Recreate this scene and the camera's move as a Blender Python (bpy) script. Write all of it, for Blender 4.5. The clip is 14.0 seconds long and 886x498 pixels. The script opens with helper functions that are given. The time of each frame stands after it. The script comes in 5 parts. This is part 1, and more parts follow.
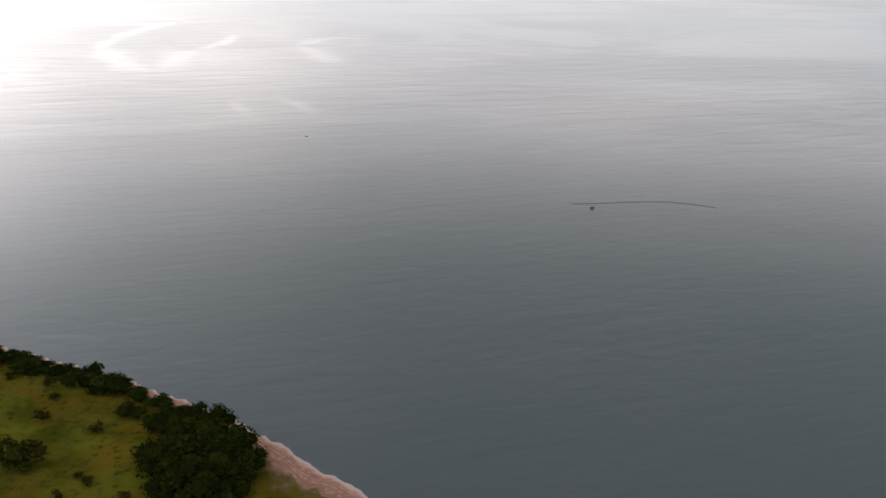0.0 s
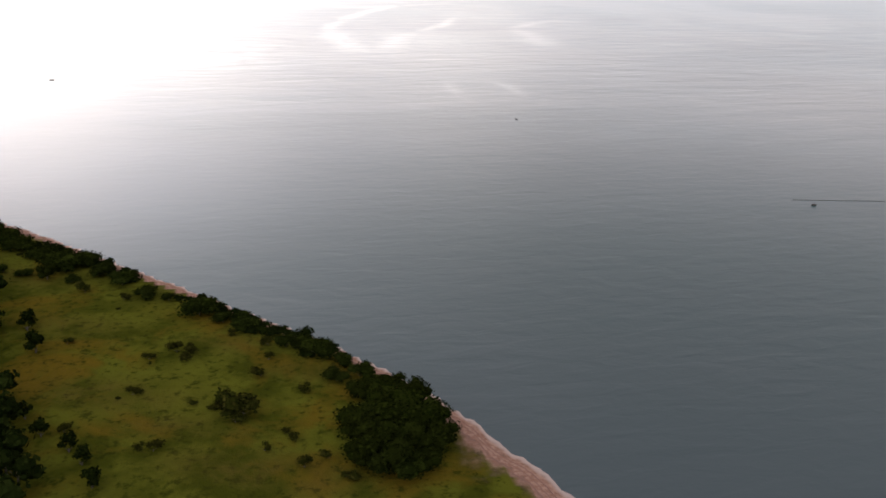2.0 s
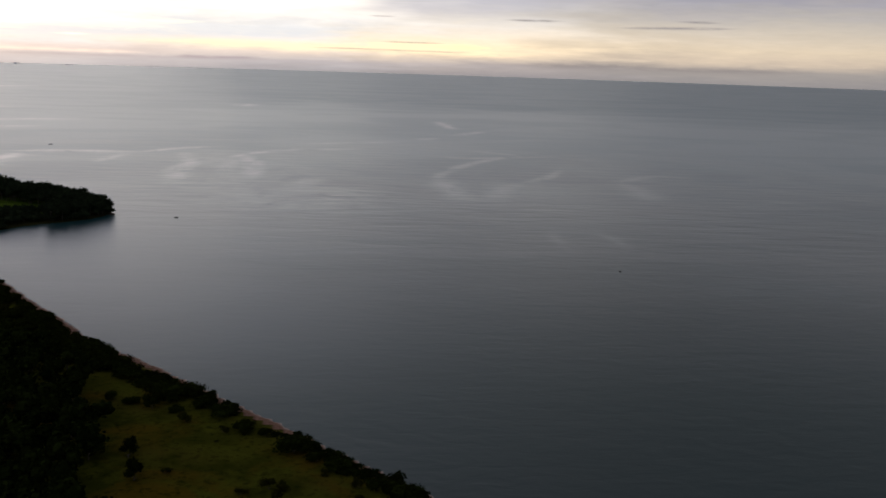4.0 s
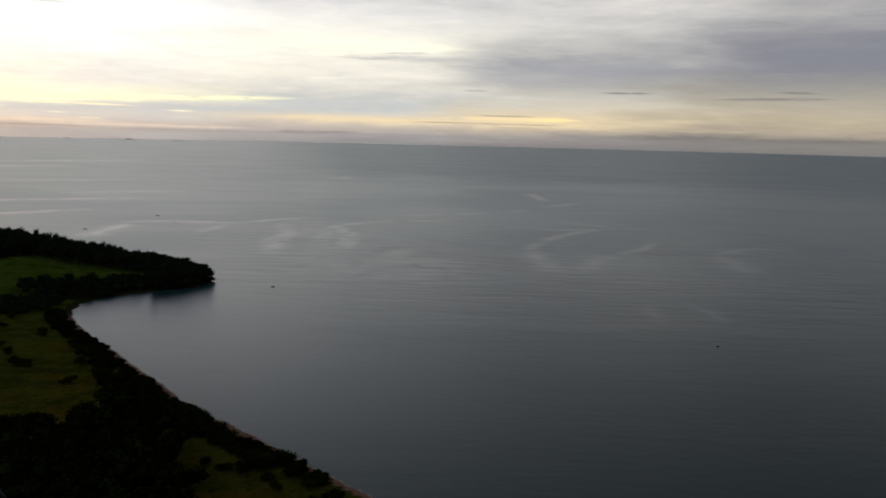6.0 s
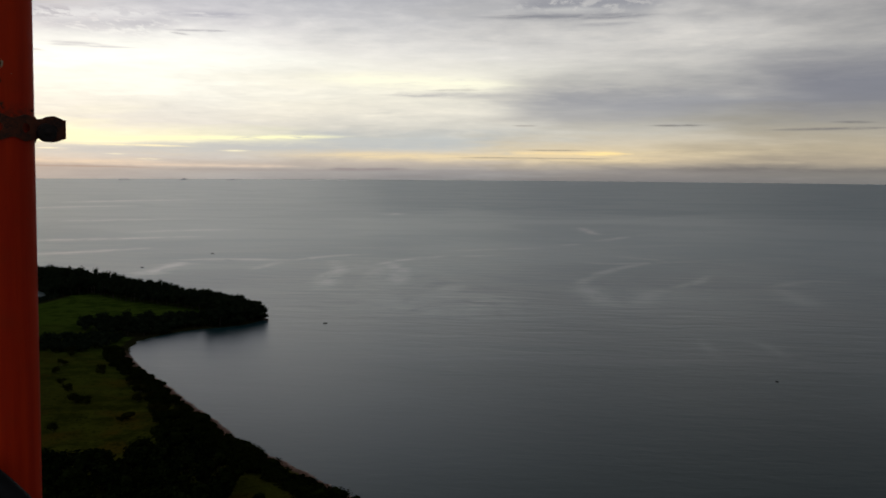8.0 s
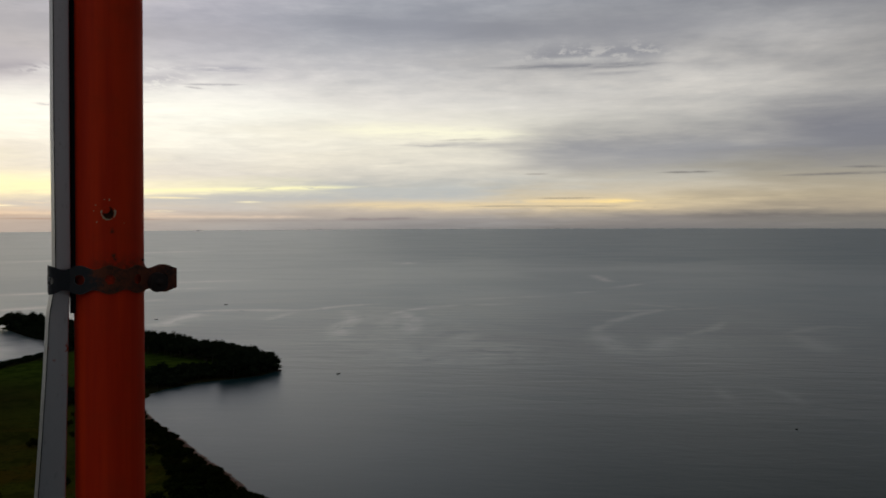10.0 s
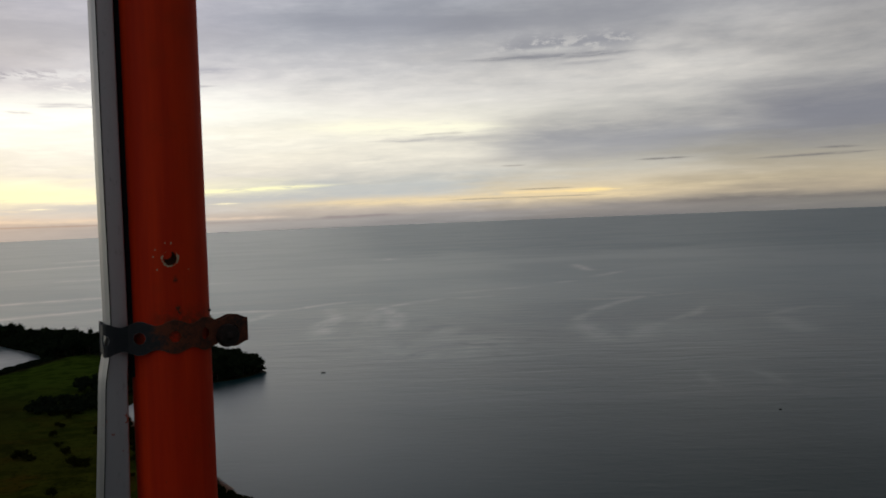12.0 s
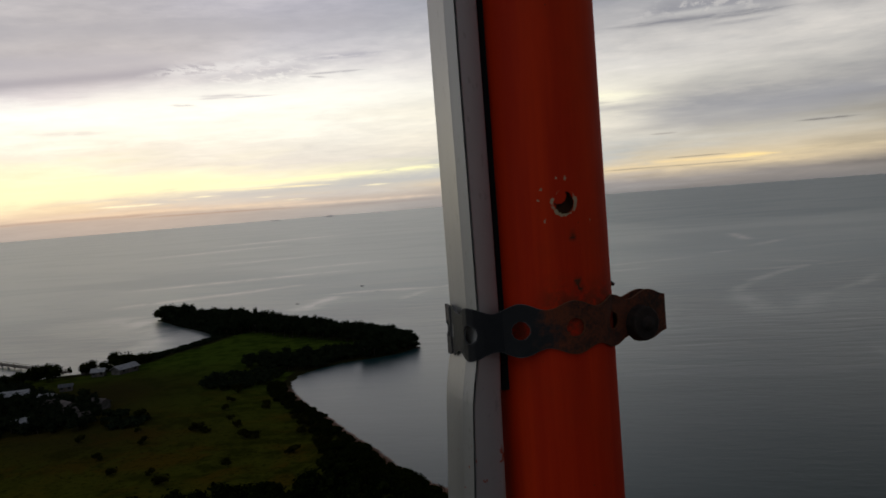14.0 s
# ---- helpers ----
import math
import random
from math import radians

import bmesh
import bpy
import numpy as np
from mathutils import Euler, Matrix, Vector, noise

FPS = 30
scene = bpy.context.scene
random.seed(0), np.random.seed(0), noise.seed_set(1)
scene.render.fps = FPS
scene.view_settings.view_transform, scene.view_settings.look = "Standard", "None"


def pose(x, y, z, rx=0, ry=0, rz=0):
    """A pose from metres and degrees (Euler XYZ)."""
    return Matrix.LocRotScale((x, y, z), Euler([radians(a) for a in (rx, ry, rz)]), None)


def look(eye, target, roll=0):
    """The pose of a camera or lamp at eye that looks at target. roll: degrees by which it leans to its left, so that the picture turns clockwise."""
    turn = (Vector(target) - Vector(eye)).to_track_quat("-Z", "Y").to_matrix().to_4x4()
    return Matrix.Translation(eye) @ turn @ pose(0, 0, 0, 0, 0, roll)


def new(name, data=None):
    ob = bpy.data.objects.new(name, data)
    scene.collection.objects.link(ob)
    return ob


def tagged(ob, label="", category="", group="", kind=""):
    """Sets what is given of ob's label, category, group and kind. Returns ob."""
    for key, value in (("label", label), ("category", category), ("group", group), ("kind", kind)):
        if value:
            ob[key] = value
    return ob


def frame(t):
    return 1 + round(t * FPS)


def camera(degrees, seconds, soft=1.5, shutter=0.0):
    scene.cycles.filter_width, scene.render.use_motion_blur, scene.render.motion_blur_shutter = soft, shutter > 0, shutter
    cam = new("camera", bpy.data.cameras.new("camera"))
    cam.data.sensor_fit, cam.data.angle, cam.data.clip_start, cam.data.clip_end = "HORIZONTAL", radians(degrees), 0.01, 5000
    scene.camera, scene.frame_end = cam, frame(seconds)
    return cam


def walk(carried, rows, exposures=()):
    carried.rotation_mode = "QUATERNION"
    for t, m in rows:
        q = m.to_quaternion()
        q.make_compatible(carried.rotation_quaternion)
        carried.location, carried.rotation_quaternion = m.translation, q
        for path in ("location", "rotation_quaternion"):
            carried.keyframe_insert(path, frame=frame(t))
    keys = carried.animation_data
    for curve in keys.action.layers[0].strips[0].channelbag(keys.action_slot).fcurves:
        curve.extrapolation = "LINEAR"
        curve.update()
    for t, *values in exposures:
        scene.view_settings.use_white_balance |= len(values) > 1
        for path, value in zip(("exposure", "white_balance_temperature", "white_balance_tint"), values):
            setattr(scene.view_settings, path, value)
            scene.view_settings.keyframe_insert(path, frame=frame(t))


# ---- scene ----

# ================= camera =================
cam = camera(52.36, 14.0, soft=1.7)
PATH = [  # t, x, y, z, yaw, pitch, roll
    (0.0, 0.0560, -0.0007, 64.9070, -23.95, -19.43, -2.22),
    (0.5, 0.0552, -0.0004, 64.9070, -18.80, -19.72, -1.24),
    (1.0, 0.0543, -0.0001, 64.9070, -13.96, -20.39, -1.20),
    (1.5, 0.0535, 0.0003, 64.9070, -12.05, -21.03, -1.10),
    (2.0, 0.0527, 0.0006, 64.9070, -10.74, -20.81, -1.05),
    (2.5, 0.0518, 0.0009, 64.9070, -7.31, -18.92, -1.03),
    (3.0, 0.0510, 0.0013, 64.9070, -6.06, -16.31, -1.03),
    (3.2, 0.0507, 0.0014, 64.9070, -5.89, -15.17, -1.19),
    (5.3, 0.0472, 0.0028, 64.9070, 0.21, -8.35, -1.87),
    (5.5, 0.0468, 0.0029, 64.9070, 0.57, -7.92, -1.68),
    (6.0, 0.0460, 0.0033, 64.9070, 1.92, -7.30, -1.33),
    (6.5, 0.0452, 0.0036, 64.9070, 3.62, -7.01, -0.77),
    (7.0, 0.0510, 0.0050, 64.9103, 4.28, -6.62, -0.40),
    (7.5, 0.0598, -0.0205, 64.9196, 5.00, -5.95, -0.31),
    (8.0, 0.0547, -0.0235, 64.9324, 5.06, -5.11, -0.40),
    (8.5, 0.0301, 0.0013, 64.9462, 5.30, -3.65, -0.88),
    (9.0, -0.0000, -0.0000, 65.0000, 5.68, -2.22, -1.35),
    (9.2, -0.0128, 0.0044, 65.0059, 5.72, -1.92, -1.17),
    (11.3, -0.1469, 0.0502, 65.0675, 5.32, -2.27, 2.16),
    (11.5, -0.1596, 0.0546, 65.0733, 5.03, -2.16, 2.15),
    (12.0, -0.1785, 0.1318, 65.0544, 4.48, -2.40, 2.33),
    (12.5, -0.2142, 0.2114, 65.0392, 4.81, -2.49, 2.63),
    (13.0, -0.2738, 0.2955, 65.0427, 6.58, -2.35, 3.39),
    (13.5, -0.3300, 0.3503, 65.0358, 9.52, -2.73, 4.41),
    (14.0, -0.3894, 0.3625, 65.0354, 13.83, -3.43, 4.47),
]
EXPOSURE = [(0.0, 2.97, 7000, 17), (1.0, 2.86, 6980, 17), (1.8, 2.98, 6950, 18), (2.5, 2.70, 6750, 18), (3.0, 1.95, 6500, 17), (5.3, 0.28, 6450, 10), (6.5, 0.25, 6380, 8),
            (8.0, 0.12, 6450, 7.5), (9.0, -0.03, 6550, 7.5), (11.5, 0.11, 6500, 7.5), (13.0, 0.12, 6480, 7.5), (14.0, 0.1, 6550, 8.5)]
walk(cam, [(t, pose(x, y, z, 90 + p, r, w)) for t, x, y, z, w, p, r in PATH], EXPOSURE)

# ================= small helpers =================
def mesh_from(name, verts, faces, material=None, smooth=False):
    me = bpy.data.meshes.new(name)
    me.from_pydata([tuple(v) for v in verts], [], [tuple(f) for f in faces])
    me.update()
    if material:
        me.materials.append(material)
    if smooth:
        me.polygons.foreach_set("use_smooth", [True] * len(me.polygons))
    return me


def finish(bm, name, material, smooth=False):
    me = bpy.data.meshes.new(name)
    bm.to_mesh(me)
    bm.free()
    me.materials.append(material)
    if smooth:
        me.polygons.foreach_set("use_smooth", [True] * len(me.polygons))
    return me


def part(name, data, parent, label="", at=None):
    ob = new(name, data)
    ob.parent = parent
    if at is not None:
        ob.matrix_basis = at
    if label:
        tagged(ob, label)
    return ob


def box(bm, x0, x1, y0, y1, z0, z1):
    vs = [bm.verts.new(p) for p in ((x0, y0, z0), (x1, y0, z0), (x1, y1, z0), (x0, y1, z0),
                                    (x0, y0, z1), (x1, y0, z1), (x1, y1, z1), (x0, y1, z1))]
    for f in ((3, 2, 1, 0), (4, 5, 6, 7), (0, 1, 5, 4), (1, 2, 6, 5), (2, 3, 7, 6), (3, 0, 4, 7)):
        bm.faces.new([vs[i] for i in f])


def tube(points, radius, sides=12, taper=None):
    """A tube along points; taper: radius factor at the end."""
    verts, faces = [], []
    pts = [Vector(p) for p in points]
    n = len(pts)
    ref = Vector((0.31, 0.95, 0.05))
    for i, p in enumerate(pts):
        d = (pts[min(i + 1, n - 1)] - pts[max(i - 1, 0)]).normalized()
        u = d.cross(ref).normalized()
        v = d.cross(u)
        r = radius * (1 + ((taper or 1) - 1) * i / (n - 1))
        for k in range(sides):
            a = 2 * math.pi * k / sides
            verts.append(p + (u * math.cos(a) + v * math.sin(a)) * r)
    for i in range(n - 1):
        for k in range(sides):
            j = (k + 1) % sides
            faces.append((i * sides + k, i * sides + j, (i + 1) * sides + j, (i + 1) * sides + k))
    faces.append(tuple(range(sides))[::-1])
    faces.append(tuple((n - 1) * sides + k for k in range(sides)))
    return verts, faces


def smooth_line(points, step):
    """Catmull-Rom through plan points, about step metres apart."""
    p = [Vector(q) for q in points]
    p = [2 * p[0] - p[1]] + p + [2 * p[-1] - p[-2]]
    out = []
    for i in range(1, len(p) - 2):
        n = max(1, round((p[i + 1] - p[i]).length / step))
        for k in range(n):
            t = k / n
            out.append(0.5 * (2 * p[i] + (p[i + 1] - p[i - 1]) * t + (2 * p[i - 1] - 5 * p[i] + 4 * p[i + 1] - p[i + 2]) * t * t
                              + (3 * p[i] - p[i - 1] - 3 * p[i + 1] + p[i + 2]) * t ** 3))
    out.append(p[-2])
    return np.array([(q.x, q.y) for q in out])


def inside(px, py, poly):
    """Which of the plan points lie in the polygon."""
    hit = np.zeros(np.shape(px), bool)
    x0, y0 = poly[:, 0], poly[:, 1]
    x1, y1 = np.roll(x0, -1), np.roll(y0, -1)
    for a, b, c, d in zip(x0, y0, x1, y1):
        if b != d:
            hit ^= ((b > py) != (d > py)) & (px < (c - a) * (py - b) / (d - b) + a)
    return hit


def distance(px, py, line, closed=False):
    """Distance from plan points to a polyline."""
    best = np.full(np.shape(px), 1e9)
    nxt = np.roll(line, -1, 0) if closed else line[1:]
    for (ax, ay), (bx, by) in zip(line, nxt):
        dx, dy = bx - ax, by - ay
        t = np.clip(((px - ax) * dx + (py - ay) * dy) / (dx * dx + dy * dy + 1e-9), 0, 1)
        best = np.minimum(best, np.hypot(px - ax - t * dx, py - ay - t * dy))
    return best


# ================= node helpers =================
class Nodes:
    def __init__(self, tree):
        self.tree = tree
        tree.nodes.clear()

    def add(self, kind, values=(), **sets):
        n = self.tree.nodes.new(kind)
        for key, value in sets.items():
            setattr(n, key, value)
        for key, value in dict(values).items():
            if isinstance(value, bpy.types.NodeSocket):
                self.tree.links.new(value, n.inputs[key])
            else:
                n.inputs[key].default_value = value
        return n

    def math(self, op, a, b=0.0, clamp=False):
        return self.add("ShaderNodeMath", {0: a, 1: b}, operation=op, use_clamp=clamp).outputs[0]

    def mix(self, fac, a, b, blend="MIX"):
        n = self.add("ShaderNodeMix", {0: fac, 6: a, 7: b}, data_type="RGBA", blend_type=blend)
        return n.outputs[2]

    def ramp(self, fac, stops, interp="LINEAR"):
        n = self.add("ShaderNodeValToRGB", {0: fac})
        n.color_ramp.interpolation = interp
        el = n.color_ramp.elements
        while len(el) < len(stops):
            el.new(0.5)
        for e, (p, c) in zip(el, stops):
            e.position = p
            e.color = (*c, 1) if len(c) == 3 else c
        return n.outputs[0]

    def smoothstep(self, x, lo, hi):
        return self.add("ShaderNodeMapRange", {0: x, 1: lo, 2: hi, 3: 0.0, 4: 1.0}, interpolation_type="SMOOTHSTEP").outputs[0]

    def noise(self, vector, scale, detail=4.0, rough=0.55, distort=0.0):
        return self.add("ShaderNodeTexNoise", {"Vector": vector, "Scale": scale, "Detail": detail, "Roughness": rough,
                                               "Distortion": distort}).outputs[0]

    def stretch(self, vector, scale, move=(0, 0, 0)):
        return self.add("ShaderNodeMapping", {"Vector": vector, "Scale": scale, "Location": move}).outputs[0]

    def link(self, a, b):
        self.tree.links.new(a, b)


def material(name):
    m = bpy.data.materials.new(name)
    m.use_nodes = True
    n = Nodes(m.node_tree)
    out = n.add("ShaderNodeOutputMaterial")
    bsdf = n.add("ShaderNodeBsdfPrincipled")
    n.link(bsdf.outputs[0], out.inputs[0])
    return m, n, bsdf


def rgb(r, g, b):
    return (r, g, b, 1.0)


# ================= sky and sun =================
SUN_AZIMUTH, SUN_HEIGHT = radians(34), radians(6)  # to the left of north, low behind the clouds
sun_way = Vector((-math.sin(SUN_AZIMUTH) * math.cos(SUN_HEIGHT), math.cos(SUN_AZIMUTH) * math.cos(SUN_HEIGHT), math.sin(SUN_HEIGHT)))
world = bpy.data.worlds.new("evening_sky")
scene.world = world
world.use_nodes = True
w = Nodes(world.node_tree)
sky = w.add("ShaderNodeTexSky", sky_type="NISHITA", sun_disc=False, sun_elevation=SUN_HEIGHT, sun_rotation=-SUN_AZIMUTH)
way = w.add("ShaderNodeTexCoord").outputs["Generated"]
xyz = w.add("ShaderNodeSeparateXYZ", {0: way})
rise = w.math("MULTIPLY", w.math("ARCSINE", xyz.outputs[2]), 57.2958)
rise = w.math("ADD", rise, 0.75)                                   # degrees above the visible horizon
bearing = w.math("MULTIPLY", w.math("ARCTAN2", w.math("MULTIPLY", xyz.outputs[0], -1.0), xyz.outputs[1]), 57.2958)  # left of north
lift = w.math("ADD", w.math("ABSOLUTE", xyz.outputs[2]), 0.075)
flat = w.add("ShaderNodeCombineXYZ", {0: w.math("DIVIDE", xyz.outputs[0], lift), 1: w.math("DIVIDE", xyz.outputs[1], lift), 2: 0.0}).outputs[0]
broad = w.noise(w.stretch(flat, (0.8, 0.9, 1.0), (3.1, 0.4, 0)), 0.9, 4.0, 0.5, 0.1)
torn = w.noise(w.stretch(flat, (1.0, 0.9, 1.0), (0.3, 2.2, 0)), 4.6, 9.0, 0.62, 0.12)
streak = w.noise(w.stretch(way, (5.0, 5.0, 34.0), (0.4, 0.9, 0.2)), 1.0, 5.0, 0.55, 0.35)
curl = w.noise(w.stretch(flat, (1.0, 0.55, 1.0), (0.7, 1.3, 0)), 15.0, 8.0, 0.66, 0.25)
fine = w.noise(w.stretch(way, (15.0, 15.0, 110.0), (0.0, 0.7, 0.0)), 1.0, 7.0, 0.64, 0.5)
thread = w.noise(w.stretch(way, (36.0, 36.0, 330.0), (0.3, 0.1, 0.0)), 1.0, 6.0, 0.62, 0.4)
wob = w.math("SUBTRACT", w.math("ADD", w.math("MULTIPLY", streak, 1.0), w.math("MULTIPLY", fine, 1.0)), 1.0)
warped = w.math("ADD", rise, w.math("MULTIPLY", wob, w.math("MINIMUM", w.math("MULTIPLY", w.math("MAXIMUM", rise, 0.0), 0.35), 1.6)))
pos = w.math("MULTIPLY", warped, 1 / 16.0, True)


def tone_of(v):
    """The light that shows as the value v of 255."""
    v /= 255
    return v / 12.92 if v <= 0.04045 else ((v + 0.055) / 1.055) ** 2.4


def column(stops):
    """Cloud tones from the horizon upwards: degrees, and red, green, blue of 255."""
    return w.ramp(pos, [(d / 16.0, tuple(tone_of(v) for v in c)) for d, c in stops])


# the cloud deck at five bearings, from the sunset side to the dull side
COLUMNS = [
    (37.0, column([(0.0, (156, 155, 155)), (0.8, (161, 158, 156)), (1.25, (206, 189, 169)), (1.8, (234, 217, 184)), (2.7, (255, 248, 202)), (4.0, (250, 243, 212)),
                   (4.7, (240, 232, 216)), (6.0, (256, 251, 236)), (7.3, (256, 253, 244)), (8.4, (214, 208, 210)), (10.5, (186, 181, 182)), (13.5, (176, 173, 177))])),
    (23.5, column([(0.0, (157, 157, 157)), (0.5, (163, 161, 159)), (0.9, (184, 175, 167)), (1.35, (196, 192, 186)), (1.9, (195, 195, 191)), (2.4, (240, 233, 202)),
                   (2.9, (240, 233, 205)), (3.5, (222, 216, 206)), (5.0, (237, 232, 220)), (7.2, (262, 258, 244)), (8.3, (244, 240, 232)), (9.4, (212, 208, 208)), (12.0, (178, 176, 185))])),
    (8.0, column([(0.0, (139, 138, 138)), (0.5, (158, 154, 151)), (1.0, (184, 173, 162)), (1.55, (216, 200, 174)), (2.0, (202, 198, 188)), (2.5, (190, 192, 189)),
                  (3.2, (212, 207, 196)), (4.3, (230, 223, 208)), (6.0, (242, 235, 217)), (8.0, (224, 219, 212)), (10.4, (204, 201, 201)), (12.5, (170, 171, 178))])),
    (-6.0, column([(0.0, (124, 121, 120)), (0.7, (146, 139, 133)), (1.2, (196, 179, 153)), (1.8, (218, 199, 164)), (2.4, (206, 193, 170)), (3.2, (190, 184, 172)),
                   (3.9, (174, 170, 165)), (4.8, (160, 158, 159)), (6.0, (184, 180, 174)), (9.0, (204, 199, 193)), (11.5, (182, 179, 178)), (14.0, (152, 153, 159))])),
    (-19.0, column([(0.0, (122, 119, 116)), (0.8, (132, 127, 120)), (1.3, (172, 158, 138)), (2.0, (182, 168, 144)), (3.0, (170, 161, 145)), (3.8, (153, 148, 140)),
                    (4.8, (134, 132, 135)), (5.8, (132, 131, 137)), (6.9, (142, 140, 143)), (8.5, (164, 161, 159)), (10.8, (158, 155, 154)), (13.5, (137, 137, 142))])),
]
drift = w.math("ADD", bearing, w.math("MULTIPLY", w.math("SUBTRACT", broad, 0.5), 26.0))
clouds = COLUMNS[0][1]
for (b_hi, _), (b_lo, tones) in zip(COLUMNS, COLUMNS[1:]):
    clouds = w.mix(w.smoothstep(drift, b_hi, b_lo), clouds, tones)
clouds = w.mix(1.0, clouds, w.ramp(w.math("ADD", w.math("MULTIPLY", streak, 0.6), w.math("MULTIPLY", fine, 0.4)),
                                   [(0.34, (0.90, 0.91, 0.93)), (0.66, (1.10, 1.09, 1.07))]), "MULTIPLY")
clouds = w.mix(1.0, clouds, w.ramp(w.math("ADD", w.math("MULTIPLY", thread, 0.5), w.math("MULTIPLY", torn, 0.5)),
                                   [(0.36, (0.955, 0.96, 0.965)), (0.64, (1.04, 1.035, 1.03))]), "MULTIPLY")
clouds = w.mix(w.smoothstep(rise, 7.0, 10.0), clouds, w.mix(1.0, clouds, w.ramp(w.math("ADD", w.math("MULTIPLY", broad, 0.6), w.math("MULTIPLY", torn, 0.4)),
                                                                              [(0.38, (0.86, 0.865, 0.885)), (0.62, (1.12, 1.11, 1.09))]), "MULTIPLY"))


def stroke(colours, b0, b1, r0, r1, thick, tone, much, ragged=0.5, soft=2.5, frayed=0.3, shred=None):
    """A long thin cloud or lit gap from bearing b0 to b1, rising from r0 to r1 degrees and tapering to its ends."""
    inb = w.math("MULTIPLY", w.smoothstep(bearing, b0 - soft * 0.4, b0 + soft), w.smoothstep(bearing, b1 + soft * 0.4, b1 - soft))
    line = w.math("ADD", r0 - b0 * (r1 - r0) / (b1 - b0), w.math("MULTIPLY", bearing, (r1 - r0) / (b1 - b0)))
    off = w.math("SUBTRACT", w.math("ADD", rise, w.math("MULTIPLY", wob, ragged)), line)
    off = w.math("DIVIDE", off, w.math("MULTIPLY", w.math("ADD", 0.25, w.math("MULTIPLY", inb, 0.75)), thick))
    bell = w.math("POWER", 2.718, w.math("MULTIPLY", w.math("MULTIPLY", off, off), -1.0))
    fac = w.math("MULTIPLY", w.math("MULTIPLY", bell, inb), much)
    fray = w.smoothstep(shred if shred else thread, 0.5 - frayed, 0.5 + frayed * 0.25) if frayed else 1.0
    return w.mix(w.math("MULTIPLY", fac, fray), colours, rgb(*[tone_of(v) for v in tone]))


# lit gaps and the sheets between them, low over the water
clouds = stroke(clouds, 2.0, 35.0, 2.28, 1.62, 0.32, (186, 188, 186), 0.95, 0.2, 4.0)
clouds = stroke(clouds, 11.0, 31.0, 2.68, 2.30, 0.14, (256, 250, 200), 1.0, 0.12, 4.0, 0.25)
clouds = stroke(clouds, 25.0, 70.0, 2.75, 2.60, 0.5, (256, 247, 198), 0.9, 0.5, 6.0, 0.3)
clouds = stroke(clouds, 20.5, 28.0, 1.98, 2.10, 0.06, (254, 240, 196), 0.9, 0.06, 2.0)
clouds = stroke(clouds, 22.0, 70.0, 1.05, 1.20, 0.14, (224, 204, 180), 0.7, 0.2)
clouds = stroke(clouds, 14.0, 26.0, 0.80, 0.90, 0.09, (216, 197, 178), 0.8, 0.15)
clouds = stroke(clouds, -10.0, 13.5, 1.35, 1.55, 0.20, (236, 212, 168), 0.75, 0.3, 4.0)
clouds = stroke(clouds, -6.8, 2.0, 1.72, 1.72, 0.13, (250, 220, 164), 0.85, 0.14, 3.0)
clouds = stroke(clouds, -6.6, -3.2, 1.72, 1.72, 0.13, (262, 230, 160), 1.0, 0.08, 1.6, 0.15)
clouds = stroke(clouds, -6.0, 4.5, 1.40, 1.45, 0.04, (150, 140, 128), 0.8, 0.1, 2.0)
clouds = stroke(clouds, -4.0, 0.0, 1.93, 1.92, 0.035, (150, 138, 122), 0.9, 0.08, 1.0)
clouds = stroke(clouds, -2.0, 24.0, 0.52, 0.62, 0.09, (150, 146, 145), 0.75, 0.2, 4.0)
clouds = stroke(clouds, 6.8, 12.5, 0.66, 0.66, 0.10, (140, 133, 134), 0.9, 0.25, 1.2)
clouds = stroke(clouds, 22.5, 33.0, 0.70, 0.80, 0.05, (150, 138, 134), 0.9, 0.15, 2.0)
clouds = stroke(clouds, 30.0, 60.0, 0.95, 1.0, 0.09, (158, 146, 142), 0.9, 0.2, 3.0)
clouds = stroke(clouds, -26.0, -8.0, 0.85, 0.75, 0.20, (113, 108, 105), 0.7, 0.3, 4.0)
for b0, b1, r in ((27.5, 29.6, 1.80), (24.0, 25.6, 1.50), (22.2, 23.8, 1.20), (23.6, 26.8, 2.20), (20.0, 21.8, 2.25), (17.0, 19.0, 1.75), (31.0, 35.0, 1.55)):
    clouds = stroke(clouds, b0, b1, r, r, 0.05, (254, 244, 206), 0.9, 0.05, 1.0, 0.2)
# scattered dashes
clouds = stroke(clouds, -11.3, -7.6, 3.47, 3.45, 0.06, (128, 124, 120), 0.95, 0.05, 1.2, 0.2)
clouds = stroke(clouds, -21.5, -14.5, 3.25, 3.15, 0.07, (122, 118, 116), 0.9, 0.12, 2.0)
clouds = stroke(clouds, -20.5, -18.0, 3.55, 3.60, 0.06, (112, 108, 108), 0.9, 0.06, 1.0)
clouds = stroke(clouds, -1.0, 0.8, 3.45, 3.45, 0.04, (160, 152, 146), 0.8, 0.05, 0.6, 0.0)
